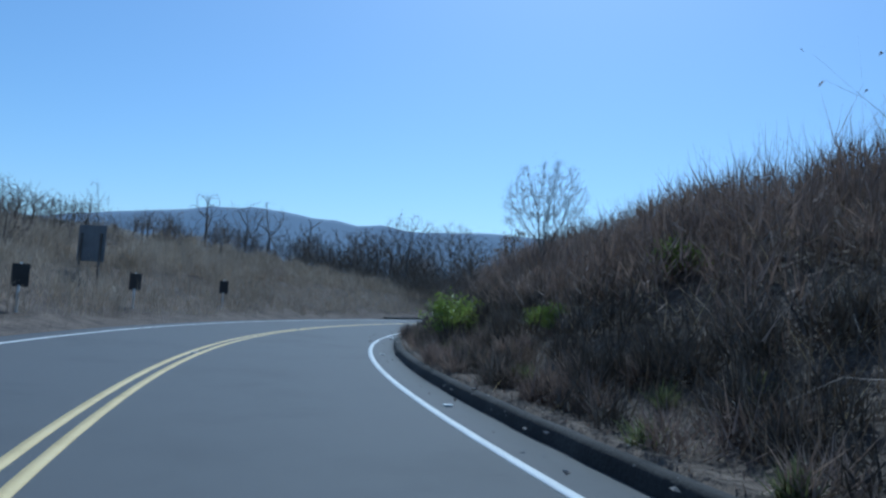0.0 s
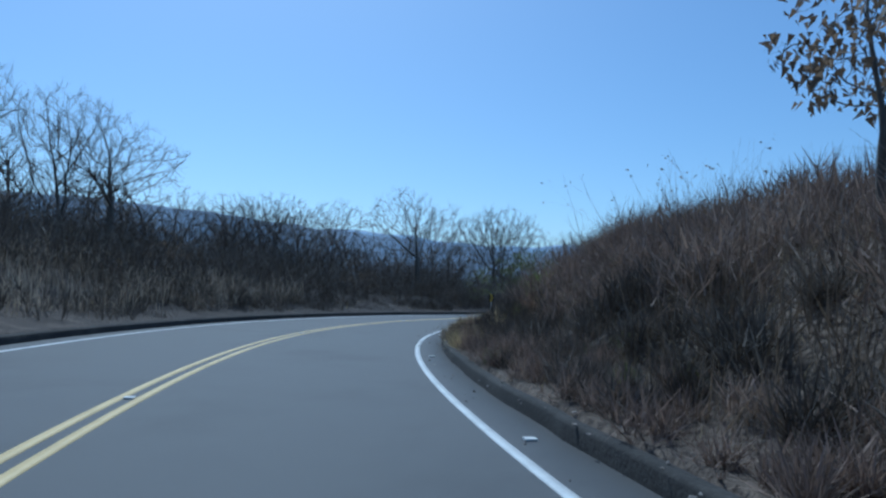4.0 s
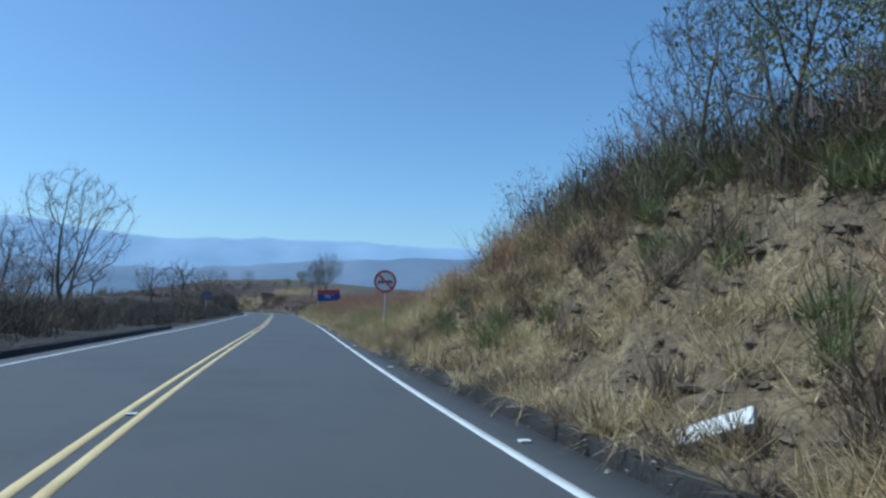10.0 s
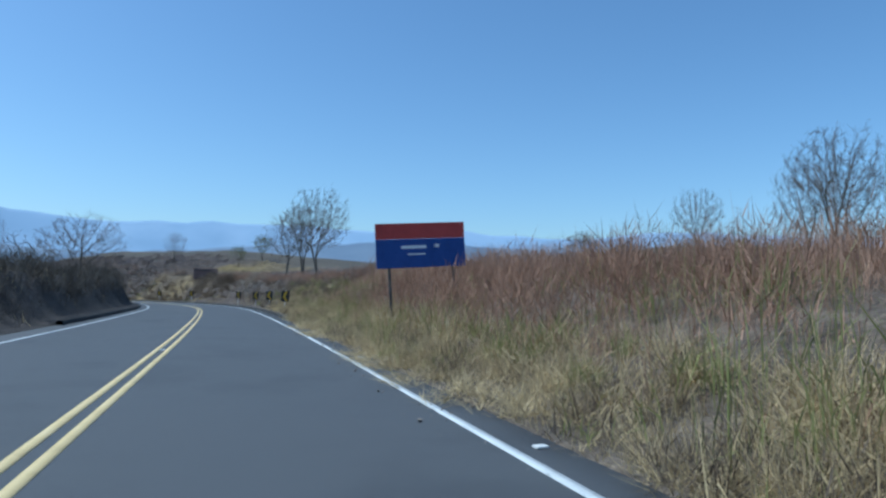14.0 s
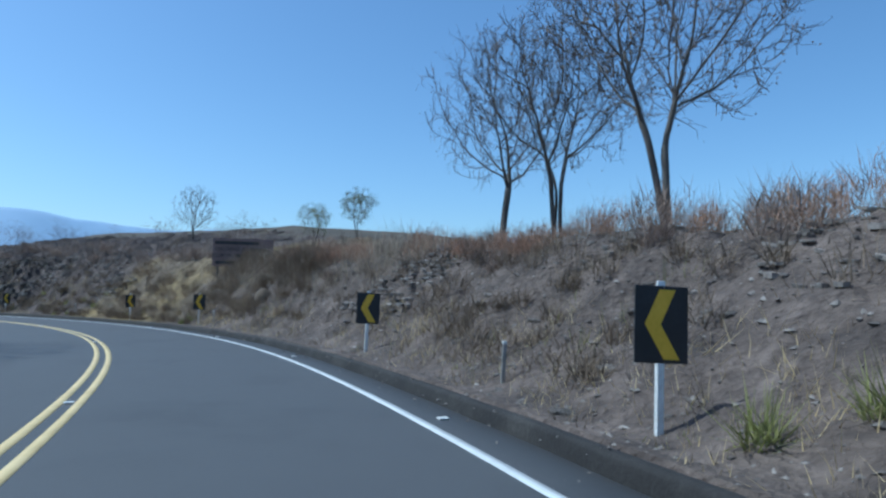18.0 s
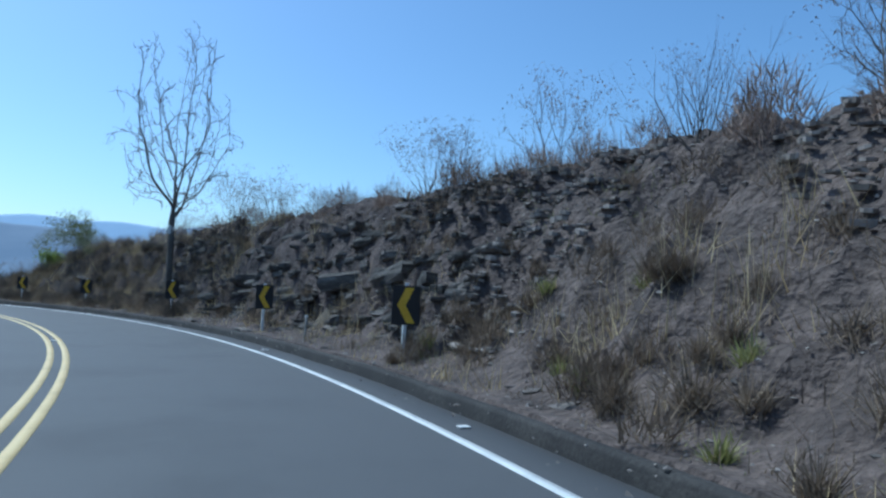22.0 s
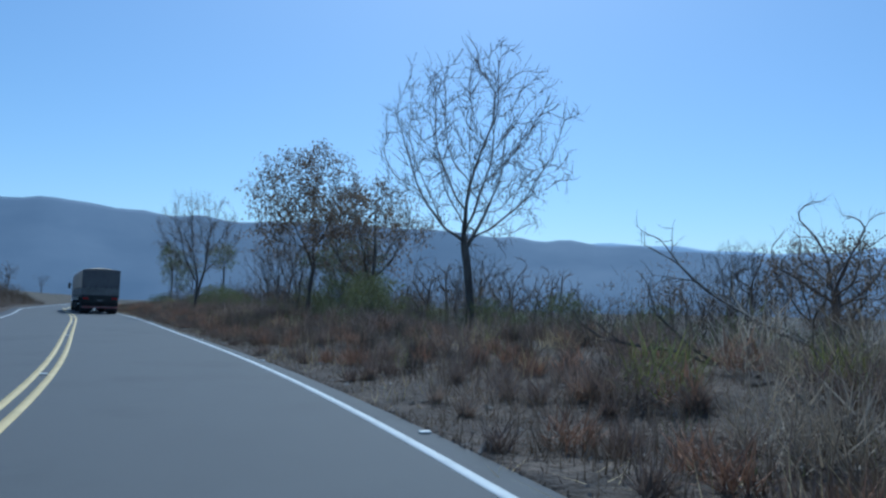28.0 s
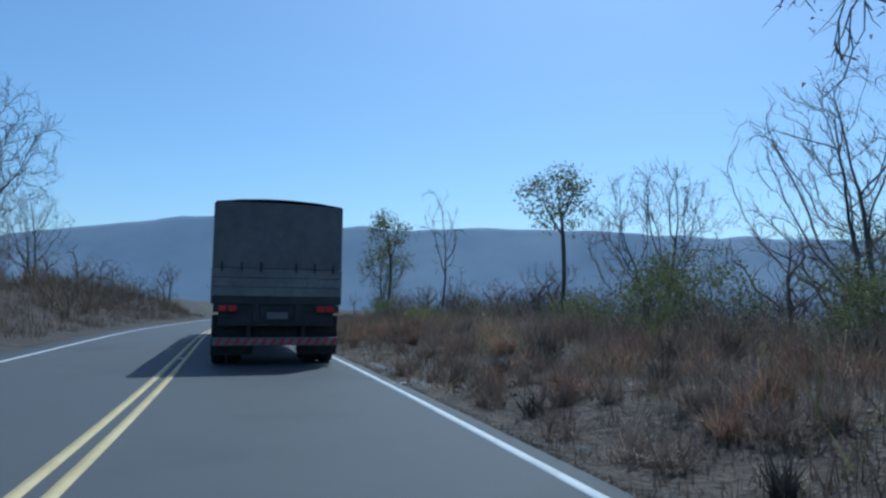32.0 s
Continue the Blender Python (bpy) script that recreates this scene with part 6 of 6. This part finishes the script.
def trailer(y0, ln, rear):
    part("bed", one_box((0, y0 + ln / 2, 1.33), (WID, ln, 0.16), 0.01), M["chassis"], truck)
    for k in range(3):
        for sx in (-1, 1):
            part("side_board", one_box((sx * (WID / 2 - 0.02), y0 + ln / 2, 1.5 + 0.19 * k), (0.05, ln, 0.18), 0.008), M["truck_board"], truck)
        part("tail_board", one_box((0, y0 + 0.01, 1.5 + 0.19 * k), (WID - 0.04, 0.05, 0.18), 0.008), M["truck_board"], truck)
    bm = bmesh.new()
    n, k = 22, 14
    grid = []
    for i in range(n + 1):
        row = []
        yy = y0 + ln * i / n
        sag = 0.03 * math.cos(i * 2.2) + 0.17 * math.sin(math.pi * min(1.0, i / n * 1.0)) ** 0.6
        for px, pz in ((-1, 0), (-1, 0.35), (-1, 0.7), (-1, 0.97), (-0.97, 1.0), (-0.6, 1.05), (-0.2, 1.075), (0.2, 1.075), (0.6, 1.05), (0.97, 1.0), (1, 0.97), (1, 0.7), (1, 0.35), (1, 0)):
            row.append(bm.verts.new((px * WID / 2 * (1 - 0.006 * math.cos(i * 2.2)), yy, 2.0 + 1.32 * min(pz, 1.0) + (pz > 1.0) * (0.06 + sag) * (pz - 1.0) / 0.075)))
        grid.append(row)
    for a, b in zip(grid[:-1], grid[1:]):
        for j in range(k - 1):
            bm.faces.new((a[j], a[j + 1], b[j + 1], b[j]))
    bm.faces.new(grid[-1][::-1])
    bmesh.ops.recalc_face_normals(bm, faces=bm.faces)
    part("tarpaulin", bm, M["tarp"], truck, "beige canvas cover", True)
    part("rear_cover", prism([(-WID / 2 + 0.01, 1.98), (WID / 2 - 0.01, 1.98), (WID / 2 - 0.01, 3.29), (WID * 0.3, 3.32), (0, 3.335), (-WID * 0.3, 3.32), (-WID / 2 + 0.01, 3.29)], y0 - 0.02, y0 + 0.03), M["tarp_shaded"], truck, "canvas rear cover with shade painted in")
    for sx in (-0.42, 0.42):
        part("beam", one_box((sx, y0 + ln / 2, 1.08), (0.12, ln, 0.34), 0.01), M["chassis"], truck)
    for yy in (y0 + 1.1, y0 + 2.35):
        part("axle", one_rod((-1.1, yy, 0.5), (1.1, yy, 0.5), 0.07), M["chassis"], truck)
        for sx in (-1, 1):
            wheel(truck, sx * 1.12, yy)
            wheel(truck, sx * 0.8, yy)


trailer(0.0, 7.6, True)
trailer(8.1, 7.2, False)
part("rear_beam", one_box((0, 0.09, 1.18), (2.4, 0.06, 0.14), 0.006), M["chassis"], truck)
for sx in (-1, 1):
    part("mudflap", one_box((sx * 0.86, 0.3, 0.62), (0.82, 0.02, 0.82), 0.006), M["rubber"], truck)
    part("lamp_box", one_box((sx * 1.0, 0.0, 1.16), (0.5, 0.08, 0.16), 0.012), M["chassis"], truck)
    for dx in (-0.14, 0.05):
        part("tail_lamp", one_box((sx * 1.02 + dx * sx, -0.045, 1.16), (0.15, 0.03, 0.11), 0.012), M["tail_red"], truck, "red tail lamp")
    for k in range(3):
        part("hinge", one_box((sx * (0.35 + 0.38 * k), -0.03, 2.0), (0.04, 0.04, 0.2), 0.006), M["chassis"], truck)
    part("side_rail", one_box((sx * 1.24, 4.6, 0.72), (0.04, 3.6, 0.1), 0.006), M["galvanised"], truck)
    part("bumper_bracket", one_box((sx * 0.55, 0.2, 0.72), (0.08, 0.14, 0.5), 0.006), M["chassis"], truck)
# added dark panels: they close see-through gaps and stand in for underside shade
part("bulkhead", one_box((0, 7.4, 1.0), (2.3, 0.04, 0.55), 0.006), M["chassis"], truck)
part("cross_member", one_box((0, 0.12, 0.98), (2.3, 0.1, 0.34), 0.01), M["chassis"], truck)
part("underrun_panel", one_box((0, 0.5, 0.66), (1.2, 0.04, 0.42), 0.006), M["chassis"], truck)
part("number_plate", one_box((0, -0.02, 1.02), (0.42, 0.012, 0.14), 0.004), M["truck_board"], truck, "pale plate with no legible characters")
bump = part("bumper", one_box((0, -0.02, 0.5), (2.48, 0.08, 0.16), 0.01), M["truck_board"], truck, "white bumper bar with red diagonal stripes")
for k in range(14):
    part("stripe", prism([(-1.2 + 0.175 * k, 0.43), (-1.12 + 0.175 * k, 0.43), (-1.04 + 0.175 * k, 0.57), (-1.12 + 0.175 * k, 0.57)], -0.065, -0.0625), M["sign_red"], bump, "red stripe")
part("cab", one_box((0, 17.3, 2.0), (2.5, 2.2, 2.6), 0.16), M["cab_white"], truck, "white cab")
part("roof_fairing", one_box((0, 17.1, 3.35), (2.2, 1.6, 0.5), 0.2), M["cab_white"], truck)
part("cab_frame", one_box((0, 16.6, 0.75), (0.9, 3.6, 0.3), 0.02), M["chassis"], truck)
for sx in (-1, 1):
    part("side_window", one_box((sx * 1.252, 17.55, 2.5), (0.02, 1.0, 0.75), 0.006), M["dark_glass"], truck)
    mir = part("mirror", one_box((sx * 1.5, 18.2, 2.35), (0.22, 0.12, 0.55), 0.04), M["chassis"], truck, "black side mirror")
    part("mirror_arm", one_rod((sx * 1.24, 18.2, 2.5), (sx * 1.42, 18.2, 2.45), 0.02), M["chassis"], truck)
    for yy in (17.9, 15.9):
        wheel(truck, sx * 1.1, yy)
tagged(truck, "grain truck with two canvas-covered trailers, seen from behind", "truck")
truck.matrix_basis = stand(395.6, -1.95, 0.004, 0.4)


# ---- loose stones of the cuttings ----
def stone_mesh(seed, mat="rock"):
    bm = bmesh.new()
    bmesh.ops.create_icosphere(bm, subdivisions=1, radius=0.5)
    r = random.Random(seed)
    for v in bm.verts:
        v.co *= r.uniform(0.7, 1.25)
        v.co.z *= 0.6
    me = bpy.data.meshes.new("stone")
    bm.to_mesh(me)
    bm.free()
    me.materials.append(M[mat])
    return me


STONES, CLODS = [stone_mesh(k) for k in range(6)], [stone_mesh(k, "mound") for k in range(6)]
r = np.random.RandomState(9)
for key, n, s0, s1, big in (("shale", 80, 234, 264, 0.25), ("shale", 40, 274, 284, 0.25), ("shale", 180, 283, 318, 0.5), ("clay", 100, 104, 131, 0.25), ("scrub", 60, 24, 66, 0.24), ("open", 70, 322, 400, 0.2)):
    for k in range(n):
        s, w = r.uniform(s0, s1), r.uniform(0.1, 4.6) ** 1.0
        u = -(edge_right(s) + w)
        q = r.uniform(0.25, 1) ** 2.2 * big + 0.05
        x, y = on_road(s, u)
        ob = new("stone", (CLODS if key in ("clay", "scrub") else STONES)[r.randint(6)])
        ob.parent = BANK[key]
        ob.matrix_basis = pose(float(x), float(y), land_at(s, u) - 0.02 * q, r.uniform(-14, 14), r.uniform(-14, 14), r.uniform(0, 360)) @ Matrix.Diagonal((q * 1.5, q, q * (0.85 if q < 0.25 else 0.65), 1))


def slab_mesh(seed):
    """A broken slab of rock, a metre long, with an uneven outline."""
    r = random.Random(seed)
    bm = bmesh.new()
    n = 8
    rings = []
    for z, k in ((-0.5, 0.82), (-0.1, 1.0), (0.35, 0.96), (0.5, 0.8)):
        ring = []
        for i in range(n):
            a = 2 * math.pi * (i + 0.35 * math.sin(seed + 3 * i)) / n
            q = k * (0.4 + 0.1 * math.sin(seed * 1.7 + i * 2.3))
            ring.append(bm.verts.new((1.15 * q * math.cos(a) + r.uniform(-0.03, 0.03), q * math.sin(a) + r.uniform(-0.03, 0.03), z + r.uniform(-0.12, 0.12))))
        rings.append(ring)
    for a, b in zip(rings[:-1], rings[1:]):
        for i in range(n):
            bm.faces.new((a[i], a[(i + 1) % n], b[(i + 1) % n], b[i]))
    bm.faces.new(rings[0][::-1]), bm.faces.new(rings[-1])
    me = bpy.data.meshes.new("ledge")
    bm.to_mesh(me)
    bm.free()
    me.materials.append(M["slate"])
    return me


SLABS = [slab_mesh(k) for k in range(10)]
r = np.random.RandomState(19)
for k in range(260):
    s, w = r.uniform(284, 303), r.uniform(0.5, 1) * 3.4 - 0.6
    u = -(float(edge_right(s)) + w)
    x, y = on_road(s, u - 0.1)
    ob = new("ledge", SLABS[r.randint(10)])
    ob.parent = BANK["shale"]
    ln = 0.3 + 1.1 * r.uniform(0, 1) ** 2.2
    ob.matrix_basis = pose(float(x), float(y), land_at(s, u), r.uniform(-9, 9), r.uniform(0, 14), heading(s) + 90 + r.uniform(-35, 35)) @ Matrix.Diagonal((ln, r.uniform(0.5, 0.9), r.uniform(0.07, 0.2) * (0.7 + 0.5 * ln), 1))

for s, w, z, ln, th, yaw in ((290.2, 2.35, 1.55, 2.6, 0.42, 8), (287.6, 2.5, 1.75, 2.4, 0.36, -6), (289.0, 2.9, 2.15, 2.8, 0.3, 4), (296.5, 2.4, 1.6, 2.2, 0.34, 5), (292.6, 2.3, 1.25, 1.6, 0.3, -10)):
    x, y = on_road(s, -(float(edge_right(s)) + w))
    ob = new("ledge", SLABS[int(10 * ln) % 10])
    ob.parent = BANK["shale"]
    ob.matrix_basis = pose(float(x), float(y), z, -4, 5, heading(s) + 90 + yaw) @ Matrix.Diagonal((ln, 2.0, th, 1))


def plates(name, n, s0, s1, w0, w1, size, mat, seed, label, patch=0.0):
    """Thin broken plates of shale sticking out of a bank in layers, one mesh."""
    r = np.random.RandomState(seed)
    s, w = r.uniform(s0, s1, n), r.uniform(w0, w1, n)
    u = -(edge_right(s) + w)
    x, y = on_road(s, u)
    keep = wave(x, y, 0.8, seed + 1) > patch * 2 - 1
    s, u, x, y = s[keep], u[keep], x[keep], y[keep]
    n = len(s)
    z = np.round((land(s, u, x, y) + 0.1 * wave(x, y, 0.5, seed + 2)) / 0.13) * 0.13
    ln = size[0] + (size[1] - size[0]) * r.uniform(0, 1, n) ** 2
    a = np.array([np.interp(q, STEP, HEAD) for q in s]) + r.normal(0, 0.25, n)
    i = np.arange(6) * math.pi / 3
    q = r.uniform(0.7, 1.2, (n, 6))
    px, py = np.cos(i)[None] * q * ln[:, None] * 0.5, np.sin(i)[None] * q * ln[:, None] * 0.3
    th = ln * r.uniform(0.1, 0.28, n)
    rise = px * r.normal(0.12, 0.08, n)[:, None]
    V = []
    for k, sc in ((-0.5, 0.9), (0.5, 1.0)):
        X, Y = px * sc, py * sc
        V.append(np.stack([X * np.cos(a)[:, None] - Y * np.sin(a)[:, None] + x[:, None], X * np.sin(a)[:, None] + Y * np.cos(a)[:, None] + y[:, None], rise + z[:, None] + k * th[:, None] + r.normal(0, 0.06, (n, 6)) * th[:, None]], -1))
    V = np.concatenate(V, 1).reshape(-1, 3)
    f = [[j, (j + 1) % 6, 6 + (j + 1) % 6, 6 + j] for j in range(6)] + [[6, 7, 8, 9], [6, 9, 10, 11], [3, 2, 1, 0], [5, 4, 3, 0]]
    F = (np.arange(n)[:, None, None] * 12 + np.array(f)[None]).reshape(-1, 4)
    return tagged(new(name, np_mesh(name, V, F, M[mat])), label, "stones", kind="stuff")


plates("shale_plates", 4600, 232, 265, 1.6, 4.6, (0.06, 0.3), "shard", 311, "thin broken plates of grey shale in layers", 0.45)
plates("shale_plates", 2600, 274, 288, 1.0, 4.8, (0.06, 0.34), "shard", 312, "thin broken plates of grey shale in layers", 0.5)
plates("shale_plates", 4200, 284, 306, 0.7, 4.8, (0.06, 0.36), "slate", 313, "dark broken plates of rock in layers", 0.42)
plates("shale_plates", 1500, 219, 234, 1.6, 4.2, (0.06, 0.24), "shard", 314, "thin broken plates of shale in the slope", 0.6)


def gravel(name, n, s0, s1, w0, w1, size, mat, seed, label):
    """Small broken stones lying on a bank, one mesh."""
    r = np.random.RandomState(seed)
    s, w = r.uniform(s0, s1, n), r.uniform(w0, w1, n)
    u = -(edge_right(s) + w)
    x, y = on_road(s, u)
    z = land(s, u, x, y)
    q = size[0] + (size[1] - size[0]) * r.uniform(0, 1, n) ** 2.5
    base = np.array([[1, 0, 0], [0, 1, 0], [-1, 0, 0], [0, -1, 0], [0, 0, 0.7], [0, 0, -0.7]], float)
    V = base[None] * r.uniform(0.55, 1.4, (n, 6, 1)) + r.normal(0, 0.16, (n, 6, 3))
    a = r.uniform(0, 6.28, n)
    c, d = np.cos(a)[:, None], np.sin(a)[:, None]
    X, Y = V[:, :, 0] * 1.3, V[:, :, 1]
    V = np.stack([X * c - Y * d, X * d + Y * c, V[:, :, 2]], -1) * q[:, None, None] + np.stack([x, y, z], -1)[:, None]
    f = np.array([[0, 1, 4], [1, 2, 4], [2, 3, 4], [3, 0, 4], [1, 0, 5], [2, 1, 5], [3, 2, 5], [0, 3, 5]])
    F = (np.arange(n)[:, None, None] * 6 + f[None]).reshape(-1, 3)
    ob = new(name, np_mesh(name, V.reshape(-1, 3), F, M[mat]))
    return tagged(ob, label, "stones", kind="stuff")


gravel("broken_stones", 6000, 228, 265, 0.1, 5.0, (0.012, 0.045), "shard", 301, "broken grey shale lying on the cutting")
gravel("broken_stones", 8000, 273, 319, 0.1, 5.0, (0.012, 0.045), "shard", 306, "broken grey shale lying on the cutting")
gravel("broken_stones", 5000, 103, 134, 0.1, 4.5, (0.012, 0.1), "mound", 302, "clods of yellow-brown earth on the bank")
gravel("broken_stones", 2500, 214, 232, 0.1, 4.5, (0.012, 0.06), "mound", 303, "clods of brown earth on the bank")
gravel("broken_stones", 1800, -5, 320, -0.95, 0.1, (0.008, 0.03), "shard", 304, "grit and small litter along the road shoulder")
gravel("broken_stones", 1500, 318, 400, 0.0, 4.0, (0.015, 0.07), "shard", 305, "small stones on the verge")
